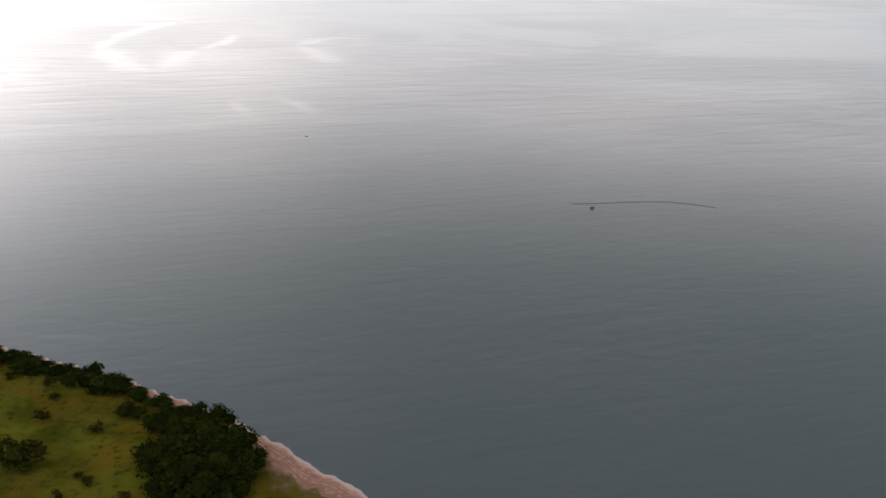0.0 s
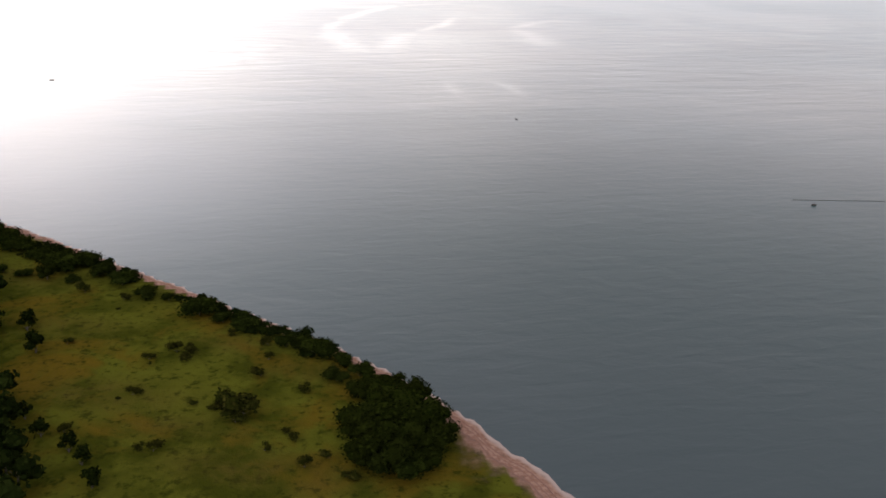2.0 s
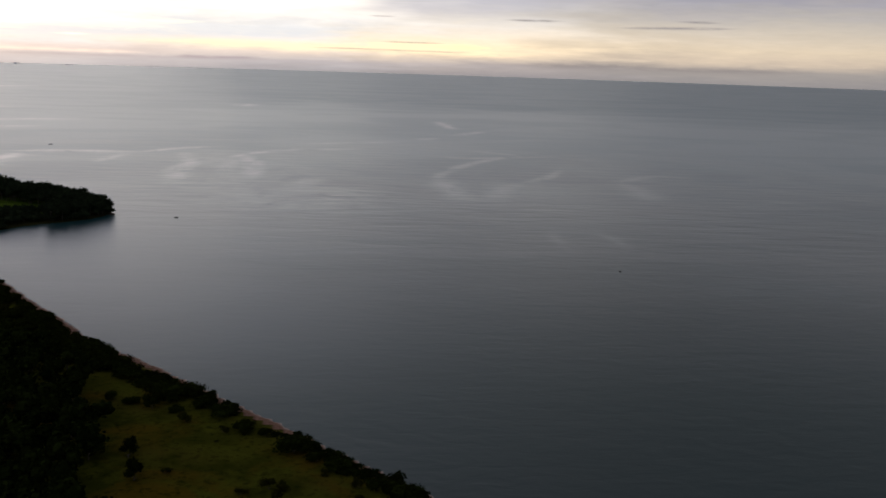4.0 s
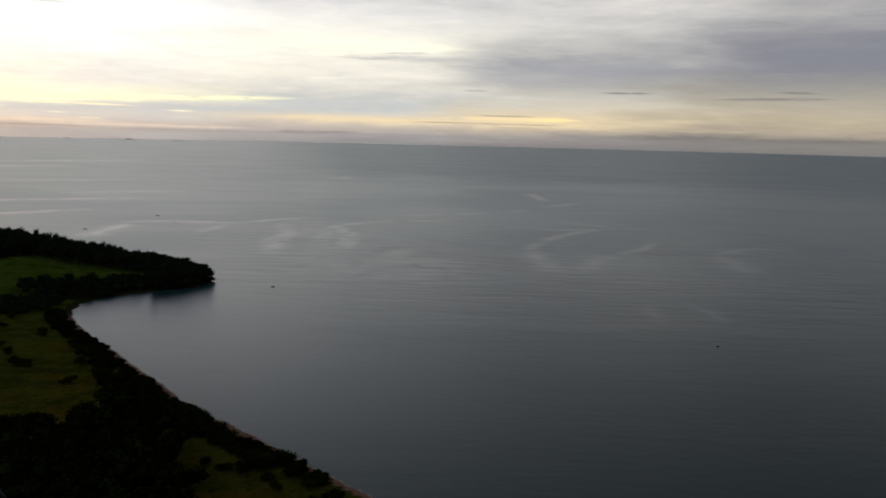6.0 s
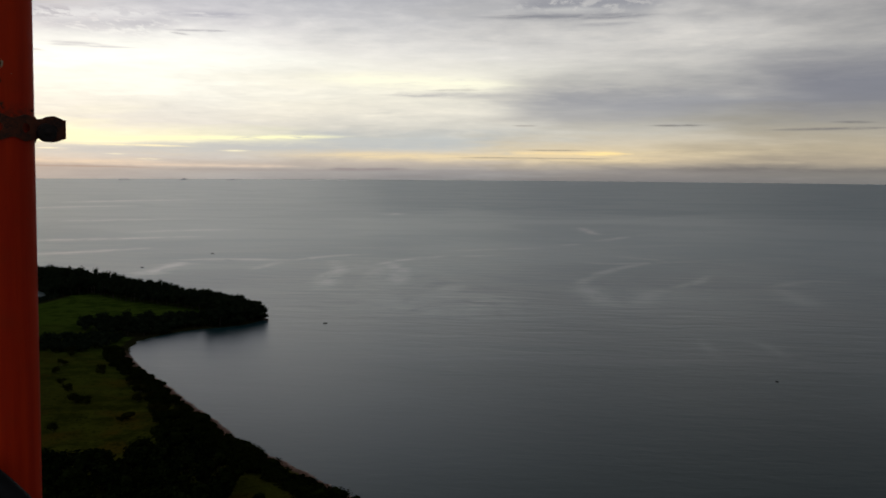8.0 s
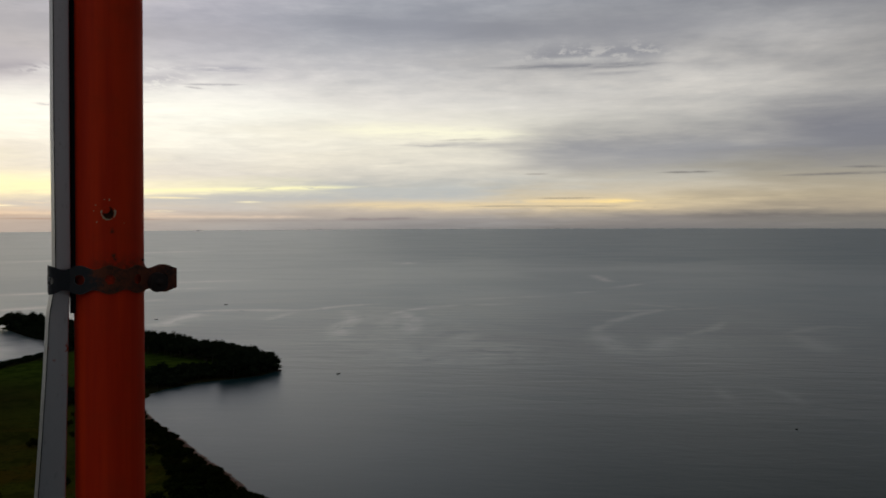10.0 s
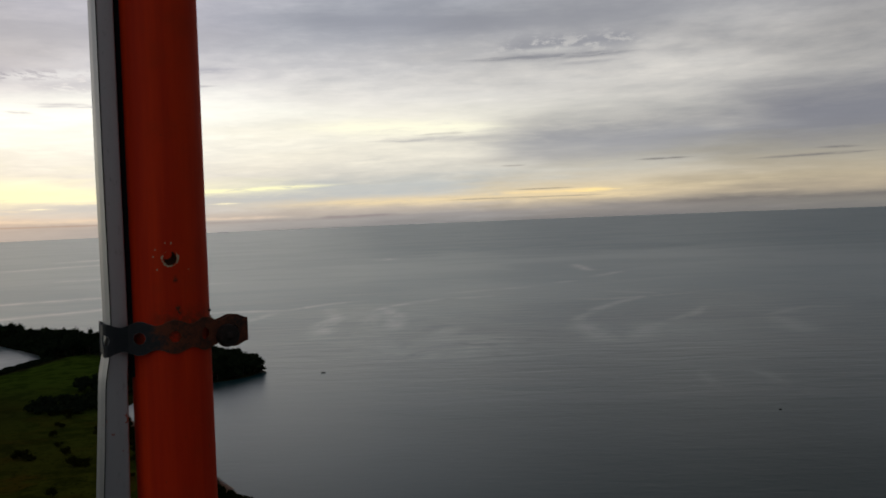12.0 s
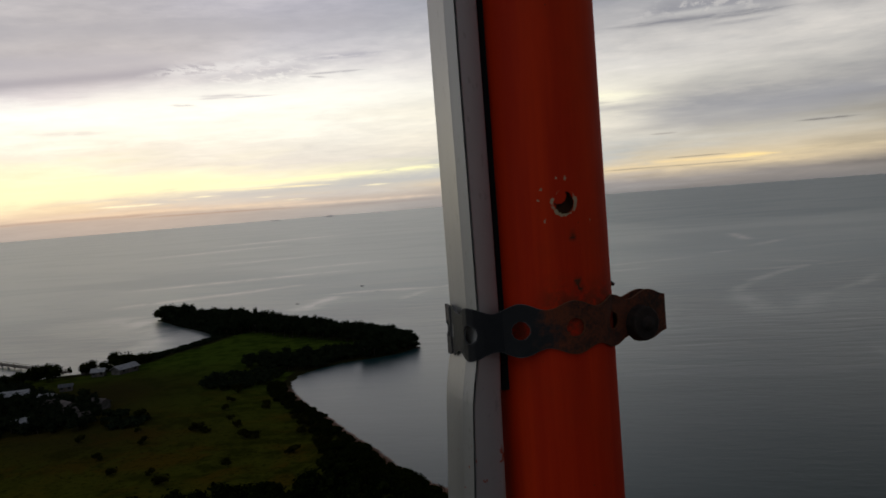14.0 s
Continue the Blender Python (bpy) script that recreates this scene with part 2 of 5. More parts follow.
# the lit gap higher up, and the scraps across it
clouds = stroke(clouds, 0.2, 13.5, 5.95, 6.30, 0.42, (256, 250, 222), 1.0, 0.5, 4.0, 0.4)
clouds = stroke(clouds, 1.5, 9.0, 5.30, 5.35, 0.17, (186, 182, 178), 0.9, 0.35, 2.5)
clouds = stroke(clouds, 2.5, 6.0, 5.68, 5.60, 0.07, (196, 190, 180), 0.9, 0.2, 1.2)
clouds = stroke(clouds, -8.0, -2.5, 5.95, 5.60, 0.12, (188, 183, 176), 0.7, 0.3, 2.0)
clouds = stroke(clouds, -14.0, 3.0, 4.75, 4.55, 0.75, (150, 150, 155), 0.55, 0.9, 5.0, 0.0)
clouds = stroke(clouds, -27.0, -14.0, 5.60, 5.10, 1.0, (124, 125, 134), 0.55, 0.9, 4.0, 0.0)
# the ragged lower edge of the high bank
clouds = stroke(clouds, -8.2, 3.0, 10.05, 10.05, 0.17, (134, 133, 138), 0.95, 0.35, 3.0)
clouds = stroke(clouds, -8.6, 1.0, 10.95, 10.75, 0.62, (148, 147, 152), 0.95, 0.5, 2.0, 0.12, curl)
clouds = stroke(clouds, -5.0, 0.5, 10.45, 10.45, 0.16, (190, 187, 184), 0.9, 0.4, 2.0, 0.1, curl)
clouds = stroke(clouds, -7.5, -3.0, 9.60, 9.55, 0.12, (152, 150, 153), 0.6, 0.3, 1.5)
clouds = stroke(clouds, -1.0, 16.0, 12.2, 12.9, 0.9, (146, 147, 156), 0.8, 1.0, 6.0, 0.0)
clouds = stroke(clouds, -12.0, 6.0, 12.3, 12.3, 0.9, (138, 138, 145), 0.7, 1.0, 5.0, 0.0)
clouds = stroke(clouds, 16.5, 22.5, 9.95, 9.75, 0.24, (176, 174, 181), 0.95, 0.35, 2.0, 0.2)
clouds = stroke(clouds, 21.0, 30.0, 9.30, 9.25, 0.65, (184, 181, 186), 0.95, 0.5, 2.5, 0.12, curl)
clouds = stroke(clouds, 18.0, 22.0, 8.92, 8.85, 0.06, (178, 175, 178), 0.95, 0.08, 1.0, 0.2)
clouds = stroke(clouds, 20.5, 21.8, 8.60, 8.72, 0.06, (192, 188, 188), 0.9, 0.08, 0.5, 0.0)
clouds = stroke(clouds, 23.5, 29.0, 7.72, 7.68, 0.06, (206, 203, 202), 0.9, 0.08, 1.5, 0.2)
clouds = stroke(clouds, 34.0, 38.0, 5.95, 6.00, 0.14, (222, 216, 208), 0.8, 0.2, 1.2)
clouds = stroke(clouds, 26.0, 54.0, 9.70, 8.00, 0.46, (163, 160, 169), 0.95, 0.25, 5.0, 0.0)
clouds = stroke(clouds, 21.0, 31.5, 9.80, 9.20, 0.42, (226, 222, 220), 0.9, 0.4, 3.0, 0.1, curl)
clouds = stroke(clouds, 25.0, 29.0, 7.80, 7.85, 0.09, (206, 202, 201), 0.9, 0.1, 1.5, 0.2)
clouds = stroke(clouds, 28.6, 30.2, 7.30, 7.40, 0.08, (208, 204, 202), 0.9, 0.1, 0.6, 0.1)
clouds = stroke(clouds, 28.5, 60.0, 10.3, 9.30, 0.6, (174, 171, 178), 0.75, 0.6, 4.0, 0.0)
clouds = stroke(clouds, 14.0, 60.0, 12.0, 11.6, 0.7, (168, 166, 172), 0.6, 1.0, 5.0, 0.0)
# overhead and behind, the thick evening overcast
clouds = w.mix(1.0, clouds, w.ramp(w.math("MULTIPLY", rise, 1 / 90.0, True),
                                   [(0.0, (1, 1, 1)), (0.15, (1, 1, 1)), (0.22, (0.90, 0.905, 0.92)), (0.34, (0.25, 0.275, 0.31)), (0.55, (0.175, 0.195, 0.23)), (1.0, (0.155, 0.178, 0.21))]), "MULTIPLY")
away = w.math("MULTIPLY", w.smoothstep(bearing, 14.0, -22.0), w.smoothstep(rise, 12.0, 22.0))
clouds = w.mix(w.math("MULTIPLY", away, 0.85), clouds, w.mix(broad, rgb(0.026, 0.028, 0.031), rgb(0.048, 0.050, 0.054)))
clouds = w.mix(w.smoothstep(bearing, -19.0, -60.0), clouds, w.mix(0.3, clouds, rgb(0.06, 0.06, 0.065)))
aside = w.smoothstep(bearing, 50.0, 95.0)
clouds = w.mix(w.math("MULTIPLY", aside, 0.8), clouds, w.mix(broad, rgb(0.10, 0.10, 0.11), rgb(0.17, 0.17, 0.18)))
clouds = w.mix(w.smoothstep(xyz.outputs[1], 0.35, -0.5), clouds, w.mix(w.smoothstep(xyz.outputs[0], -0.5, 0.7), w.mix(broad, rgb(0.25, 0.255, 0.27), rgb(0.34, 0.345, 0.36)), w.mix(broad, rgb(0.10, 0.104, 0.115), rgb(0.15, 0.155, 0.17))))
clouds = w.mix(1.0, clouds, rgb(0.99, 1.0, 1.035), "MULTIPLY")
veil = w.add("ShaderNodeBackground", {0: clouds, 1: 1.0})
clear = w.add("ShaderNodeBackground", {0: sky.outputs[0], 1: 0.06})
both = w.add("ShaderNodeMixShader", {0: 0.96, 1: clear.outputs[0], 2: veil.outputs[0]})
w.link(both.outputs[0], w.add("ShaderNodeOutputWorld").inputs[0])

sun = bpy.data.lights.new("sun", "SUN")
sun.energy, sun.angle, sun.color = 0.04, radians(50), (1.0, 0.86, 0.68)
new("sun", sun).matrix_world = look(sun_way * 500, (0, 0, 0))

# ================= materials =================
def make_land():
    m, n, b = material("meadow_and_sand")
    co = n.add("ShaderNodeTexCoord").outputs["Object"]
    z = n.add("ShaderNodeSeparateXYZ", {0: co}).outputs[2]
    big = n.noise(co, 0.035, 3.0, 0.5, 0.4)
    mid = n.noise(co, 0.16, 5.0, 0.6)
    small = n.noise(co, 1.4, 5.0, 0.65)
    tuft = n.noise(co, 0.75, 6.0, 0.7)
    grass = n.mix(n.smoothstep(mid, 0.38, 0.62), rgb(0.030, 0.034, 0.004), rgb(0.062, 0.066, 0.008))
    dry = n.noise(n.stretch(co, (1.0, 1.0, 1.0), (40.0, 11.0, 0.0)), 0.06, 5.0, 0.62, 0.5)
    grass = n.mix(n.smoothstep(dry, 0.47, 0.64), grass, n.mix(small, rgb(0.058, 0.042, 0.005), rgb(0.094, 0.062, 0.008)))
    grass = n.mix(n.math("MULTIPLY", n.smoothstep(big, 0.50, 0.62), 0.6), grass, rgb(0.068, 0.069, 0.009))
    grass = n.mix(n.math("MULTIPLY", n.smoothstep(tuft, 0.50, 0.66), 0.85), grass, rgb(0.017, 0.021, 0.003))
    north = n.add("ShaderNodeSeparateXYZ", {0: co}).outputs[1]
    lush = n.mix(n.smoothstep(mid, 0.38, 0.62), rgb(0.028, 0.050, 0.006), rgb(0.054, 0.088, 0.011))
    grass = n.mix(n.math("MULTIPLY", n.smoothstep(n.math("ADD", north, n.math("MULTIPLY", big, 60.0)), 240.0, 380.0), 0.9), grass, lush)
    bare = n.add("ShaderNodeAttribute", attribute_name="bare").outputs["Fac"]
    grass = n.mix(n.math("MULTIPLY", bare, n.math("ADD", 0.35, mid)), grass, n.mix(small, rgb(0.020, 0.016, 0.006), rgb(0.040, 0.030, 0.012)))
    worn = n.math("MULTIPLY", n.add("ShaderNodeAttribute", attribute_name="worn").outputs["Fac"], n.smoothstep(mid, 0.30, 0.62))
    grass = n.mix(n.math("MULTIPLY", worn, 0.75), grass, n.mix(small, rgb(0.036, 0.024, 0.006), rgb(0.078, 0.046, 0.013)))
    sand = n.mix(n.smoothstep(small, 0.35, 0.65), rgb(0.19, 0.103, 0.072), rgb(0.28, 0.170, 0.125))
    sand = n.mix(n.smoothstep(n.noise(n.stretch(co, (1.0, 1.0, 8.0)), 0.55, 6.0, 0.7), 0.56, 0.70), sand, rgb(0.12, 0.075, 0.055))
    wob = n.math("ADD", z, n.math("MULTIPLY", n.math("SUBTRACT", n.noise(co, 0.35, 4.0), 0.5), 0.22))
    wrack = n.ramp(wob, [(0.0, (0, 0, 0)), (0.40, (0, 0, 0)), (0.44, (1, 1, 1)), (0.49, (0, 0, 0)), (0.60, (0, 0, 0)), (0.64, (0.7, 0.7, 0.7)),
                         (0.70, (0, 0, 0)), (0.80, (0, 0, 0)), (0.86, (0.8, 0.8, 0.8)), (0.96, (0.2, 0.2, 0.2))])
    sand = n.mix(n.math("MULTIPLY", wrack, n.smoothstep(small, 0.36, 0.52)), sand, rgb(0.13, 0.075, 0.06))
    wet = n.smoothstep(z, 0.02, 0.28)
    sand = n.mix(wet, rgb(0.34, 0.27, 0.235), sand)
    edge = n.math("ADD", z, n.math("MULTIPLY", n.math("SUBTRACT", mid, 0.5), 0.45))
    green = n.smoothstep(edge, 0.88, 1.08)
    sandy = n.add("ShaderNodeAttribute", attribute_name="sandy").outputs["Fac"]
    sand = n.mix(sandy, n.mix(small, rgb(0.012, 0.013, 0.005), rgb(0.034, 0.032, 0.012)), sand)
    n.link(n.mix(green, sand, grass), b.inputs["Base Color"])
    b.inputs["Roughness"].default_value = 0.95
    b.inputs["Specular IOR Level"].default_value = 0.0
    bump = n.add("ShaderNodeBump", {"Strength": 0.7, "Distance": 0.35, "Height": n.noise(co, 2.2, 6.0, 0.7)})
    n.link(bump.outputs[0], b.inputs["Normal"])
    return m


def make_sea():
    m, n, b = material("calm_sea_water")
    co = n.add("ShaderNodeTexCoord").outputs["Object"]
    slick = n.add("ShaderNodeAttribute", attribute_name="slick").outputs["Fac"]
    tone = n.noise(co, 0.012, 3.0)
    wind = n.smoothstep(n.noise(n.stretch(co, (0.55, 1.0, 1.0)), 0.008, 4.0, 0.6, 1.2), 0.40, 0.62)
    rough = n.math("ADD", 0.385, n.math("MULTIPLY", wind, 0.025))
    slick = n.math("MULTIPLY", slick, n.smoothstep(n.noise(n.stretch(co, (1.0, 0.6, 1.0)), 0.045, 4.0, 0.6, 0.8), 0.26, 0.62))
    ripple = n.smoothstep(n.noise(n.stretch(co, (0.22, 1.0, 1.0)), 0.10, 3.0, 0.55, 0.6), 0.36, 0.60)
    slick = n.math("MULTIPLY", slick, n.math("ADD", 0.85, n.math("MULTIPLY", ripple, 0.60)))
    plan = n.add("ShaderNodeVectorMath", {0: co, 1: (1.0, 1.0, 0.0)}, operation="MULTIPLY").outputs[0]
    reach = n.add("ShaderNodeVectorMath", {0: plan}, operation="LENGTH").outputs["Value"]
    # haze over the far sea, painted as bluer, paler water with distance
    far_haze = n.smoothstep(n.math("ADD", reach, n.math("MULTIPLY", tone, 250.0)), 330.0, 1000.0)
    body = n.mix(far_haze, n.mix(tone, rgb(0.0045, 0.022, 0.0225), rgb(0.0065, 0.030, 0.031)), rgb(0.016, 0.098, 0.128))
    # brightness lift for the near water, put into its colour
    near_lift = n.math("SUBTRACT", 1.0, n.smoothstep(n.math("ADD", reach, n.math("MULTIPLY", tone, 60.0)), 120.0, 215.0))
    body = n.mix(near_lift, body, rgb(0.034, 0.047, 0.049))
    # sky sheen of the slicks painted as pale grey base colour
    sheened = n.mix(n.math("MULTIPLY", slick, 0.85, True), body, rgb(0.24, 0.25, 0.25))
    n.link(sheened, b.inputs["Base Color"])
    b.inputs["Specular Tint"].default_value = rgb(0.76, 1.0, 0.96)
    calm = n.add("ShaderNodeAttribute", attribute_name="calm").outputs["Fac"]
    rough = n.math("SUBTRACT", rough, n.math("MULTIPLY", slick, 0.10))
    rough = n.math("SUBTRACT", rough, n.math("MULTIPLY", calm, 0.05))
    far = n.smoothstep(reach, 200.0, 900.0)
    sides = n.add("ShaderNodeSeparateXYZ", {0: co})
    eastward = n.smoothstep(n.math("ADD", sides.outputs[0], n.math("MULTIPLY", sides.outputs[1], 0.22)), -140.0, 240.0)
    breeze = n.math("MULTIPLY", n.smoothstep(n.math("ADD", reach, n.math("MULTIPLY", n.noise(co, 0.004, 4.0), 500.0)), 1380.0, 1720.0), eastward)
    lull = n.smoothstep(reach, 70.0, 350.0)
    rough = n.math("SUBTRACT", rough, n.math("MULTIPLY", lull, 0.100))
    glaze = n.math("MULTIPLY", n.smoothstep(reach, 500.0, 3200.0), n.math("SUBTRACT", 1.0, n.math("MULTIPLY", eastward, 0.25)))
    n.link(n.math("ADD", 1.34, n.math("ADD", n.math("MULTIPLY", lull, 0.12), n.math("ADD", n.math("MULTIPLY", glaze, 0.09), n.math("MULTIPLY", slick, 0.22)))), b.inputs["IOR"])
    rough = n.math("MAXIMUM", n.math("ADD", rough, n.math("MULTIPLY", breeze, 0.035)), 0.28)
    n.link(rough, b.inputs["Roughness"])
    waves = n.noise(n.stretch(co, (0.42, 1.0, 1.0)), 0.34, 3.0, 0.5, 0.5)
    ripples = n.noise(co, 1.7, 3.0, 0.6)
    total = n.math("ADD", waves, n.math("MULTIPLY", ripples, 0.12))
    power = n.math("SUBTRACT", n.math("ADD", 0.20, n.math("MULTIPLY", wind, 0.05)), n.math("MULTIPLY", slick, 0.09))
    power = n.math("MULTIPLY", power, n.math("SUBTRACT", 1.0, n.math("MULTIPLY", calm, 0.6)))
    power = n.math("MULTIPLY", power, n.math("SUBTRACT", 1.0, n.math("MULTIPLY", far, 0.85)))
    bump = n.add("ShaderNodeBump", {"Strength": power, "Distance": 0.30, "Height": total})
    swell = n.noise(n.stretch(co, (0.30, 1.0, 1.0)), 0.11, 2.0, 0.5, 0.4)
    open_water = n.math("MULTIPLY", n.smoothstep(reach, 230.0, 420.0), n.math("SUBTRACT", 1.0, n.smoothstep(reach, 480.0, 1000.0)))
    gentle = n.math("MULTIPLY", n.math("ADD", 0.06, n.math("MULTIPLY", open_water, 0.24)), n.math("SUBTRACT", 1.0, n.math("MULTIPLY", calm, 0.7)))
    bump = n.add("ShaderNodeBump", {"Strength": gentle, "Distance": 1.0, "Height": swell, "Normal": bump.outputs[0]})
    n.link(bump.outputs[0], b.inputs["Normal"])
    return m


def make_leaf(name, c0, c1, c2):
    m, n, b = material(name)
    geo = n.add("ShaderNodeNewGeometry")
    info = n.add("ShaderNodeObjectInfo")
    co = n.add("ShaderNodeTexCoord").outputs["Object"]
    tint = n.ramp(geo.outputs["Random Per Island"], [(0.0, c0), (0.55, c1), (1.0, c2)])
    tint = n.mix(n.math("MULTIPLY", info.outputs["Random"], 0.45), tint, rgb(c0[0] * 1.3, c0[1] * 0.9, c0[2]))
    tint = n.mix(n.math("MULTIPLY", n.smoothstep(n.noise(co, 0.9, 3.0), 0.5, 0.7), 0.4), tint, rgb(*c2))
    n.link(tint, b.inputs["Base Color"])
    b.inputs["Roughness"].default_value = 0.8
    b.inputs["Specular IOR Level"].default_value = 0.0
    return m


def make_plain(name, c0, c1, rough, scale, bump=0.2, metal=0.0, distance=0.002):
    m, n, b = material(name)
    co = n.add("ShaderNodeTexCoord").outputs["Object"]
    a = n.noise(co, scale, 6.0, 0.65)
    g = n.noise(co, scale * 7, 4.0, 0.6)
    n.link(n.mix(n.smoothstep(n.math("ADD", n.math("MULTIPLY", a, 0.7), n.math("MULTIPLY", g, 0.3)), 0.36, 0.64), rgb(*c0), rgb(*c1)),
           b.inputs["Base Color"])
    n.link(n.math("ADD", rough - 0.1, n.math("MULTIPLY", g, 0.2)), b.inputs["Roughness"])
    b.inputs["Metallic"].default_value = metal
    n.link(n.add("ShaderNodeBump", {"Strength": bump, "Distance": distance, "Height": g}).outputs[0], b.inputs["Normal"])
    return m


def make_leg_paint():
    m, n, b = material("weathered_red_paint")
    co = n.add("ShaderNodeTexCoord").outputs["Object"]
    chip = n.add("ShaderNodeAttribute", attribute_name="chip").outputs["Fac"]
    # rust spots, plus the shade painted on the tube behind the strap
    rust = n.add("ShaderNodeAttribute", attribute_name="rust").outputs["Fac"]
    streaks = n.noise(n.stretch(co, (60, 60, 3.0)), 1.0, 6.0, 0.65)
    blotch = n.noise(co, 28.0, 5.0, 0.6)
    spots = n.noise(co, 260.0, 4.0, 0.6)
    paint = n.mix(n.smoothstep(streaks, 0.3, 0.7), rgb(0.47, 0.018, 0.0005), rgb(0.63, 0.034, 0.0012))
    paint = n.mix(n.math("MULTIPLY", n.smoothstep(blotch, 0.45, 0.75), 0.35), paint, rgb(0.36, 0.034, 0.008))
    paint = n.mix(n.smoothstep(spots, 0.71, 0.76), paint, rgb(0.10, 0.025, 0.012))
    primer = n.mix(spots, rgb(0.26, 0.19, 0.10), rgb(0.56, 0.46, 0.30))
    ragged = n.smoothstep(n.math("ADD", chip, n.math("MULTIPLY", n.math("SUBTRACT", n.noise(co, 520.0, 5.0, 0.7), 0.5), 1.3)), 0.40, 0.56)
    paint = n.mix(ragged, paint, primer)
    stain_and_shade = n.math("MULTIPLY", rust, n.smoothstep(n.noise(co, 190.0, 5.0, 0.7), 0.30, 0.58))
    stain_and_shade = n.math("MAXIMUM", stain_and_shade, n.smoothstep(rust, 0.80, 0.95))
    paint = n.mix(stain_and_shade, paint, n.mix(spots, rgb(0.022, 0.012, 0.009), rgb(0.115, 0.036, 0.012)))
    n.link(paint, b.inputs["Base Color"])
    n.link(n.math("ADD", 0.50, n.math("MULTIPLY", blotch, 0.25)), b.inputs["Roughness"])
    b.inputs["Specular IOR Level"].default_value = 0.16
    relief = n.math("ADD", n.math("MULTIPLY", streaks, 0.6), n.math("SUBTRACT", n.math("MULTIPLY", spots, 0.25), n.math("MULTIPLY", ragged, 0.6)))
    n.link(n.add("ShaderNodeBump", {"Strength": 0.25, "Distance": 0.0006, "Height": relief}).outputs[0], b.inputs["Normal"])
    return m


def make_strap():
    m, n, b = material("rusting_galvanised_steel")
    co = n.add("ShaderNodeTexCoord").outputs["Object"]
    x = n.add("ShaderNodeSeparateXYZ", {0: co}).outputs[0]
    spread = n.noise(co, 95.0, 6.0, 0.7)
    grain = n.noise(co, 700.0, 4.0, 0.6)
    zinc = n.mix(spread, rgb(0.005, 0.006, 0.008), rgb(0.016, 0.018, 0.022))
    rust = n.mix(n.smoothstep(n.math("ADD", n.math("MULTIPLY", grain, 0.4), n.math("MULTIPLY", spread, 0.6)), 0.36, 0.62), rgb(0.022, 0.009, 0.005), rgb(0.125, 0.027, 0.006))
    where = n.smoothstep(n.math("ADD", n.math("MULTIPLY", x, 34.0), n.math("MULTIPLY", n.math("SUBTRACT", spread, 0.5), 1.8)), -0.15, 0.35)
    edge = n.add("ShaderNodeNewGeometry").outputs["Pointiness"]
    # paler rims: edge wear together with a painted bevel highlight
    worn = n.math("MULTIPLY", n.smoothstep(n.math("ADD", edge, n.math("MULTIPLY", n.math("SUBTRACT", grain, 0.5), 0.05)), 0.52, 0.60), 0.6)
    coat = n.mix(worn, n.mix(where, zinc, rust), n.mix(where, rgb(0.16, 0.16, 0.17), rgb(0.17, 0.065, 0.022)))
    n.link(coat, b.inputs["Base Color"])
    n.link(n.math("MULTIPLY", n.math("SUBTRACT", 1.0, where), 0.35), b.inputs["Metallic"])
    n.link(n.math("ADD", 0.5, n.math("MULTIPLY", where, 0.35)), b.inputs["Roughness"])
    n.link(n.add("ShaderNodeBump", {"Strength": 0.4, "Distance": 0.0005, "Height": grain}).outputs[0], b.inputs["Normal"])
    return m


def make_channel():
    m, n, b = material("dull_aluminium")
    co = n.add("ShaderNodeTexCoord").outputs["Object"]
    z = n.add("ShaderNodeSeparateXYZ", {0: co}).outputs[2]
    wear = n.noise(n.stretch(co, (40, 40, 4)), 1.0, 5.0, 0.6)
    fleck = n.noise(n.stretch(co, (1, 1, 0.45)), 300.0, 3.0, 0.6)
    base = n.mix(wear, rgb(0.40, 0.40, 0.405), rgb(0.54, 0.54, 0.53))
    base = n.mix(n.math("MULTIPLY", n.smoothstep(fleck, 0.60, 0.72), 0.4), base, rgb(0.26, 0.25, 0.24))
    span = n.math("MULTIPLY", n.smoothstep(z, -0.125, -0.110), n.smoothstep(z, -0.080, -0.092))
    drops = n.math("MULTIPLY", span, n.smoothstep(n.noise(co, 150.0, 4.0, 0.6), 0.64, 0.69))
    n.link(n.mix(drops, base, rgb(0.34, 0.060, 0.02)), b.inputs["Base Color"])
    n.link(n.math("MULTIPLY", n.math("SUBTRACT", 1.0, drops), 0.75), b.inputs["Metallic"])
    n.link(n.math("ADD", 0.36, n.math("MULTIPLY", wear, 0.2)), b.inputs["Roughness"])
    n.link(n.add("ShaderNodeBump", {"Strength": 0.1, "Distance": 0.0003, "Height": fleck}).outputs[0], b.inputs["Normal"])
    return m


LAND, SEA = make_land(), make_sea()
LEAF = make_leaf("coast_foliage", (0.004, 0.0065, 0.0012), (0.008, 0.0125, 0.002), (0.019, 0.026, 0.0045))
LEAF_DARK = make_leaf("forest_foliage", (0.003, 0.0055, 0.0012), (0.006, 0.010, 0.002), (0.014, 0.020, 0.004))
# the distant woods' greens hold a bluish haze lift in their colour
LEAF_HAZED = make_leaf("hazed_far_foliage", (0.007, 0.012, 0.006), (0.012, 0.020, 0.010), (0.024, 0.035, 0.016))
LEAF_SHRUB = make_leaf("shrub_foliage", (0.008, 0.010, 0.002), (0.015, 0.018, 0.003), (0.032, 0.030, 0.006))
BARK = make_plain("bark", (0.03, 0.024, 0.017), (0.07, 0.055, 0.042), 0.9, 3.0, 0.5, 0.0, 0.02)
PAINT = make_leg_paint()
STRAP = make_strap()
ALLOY = make_channel()
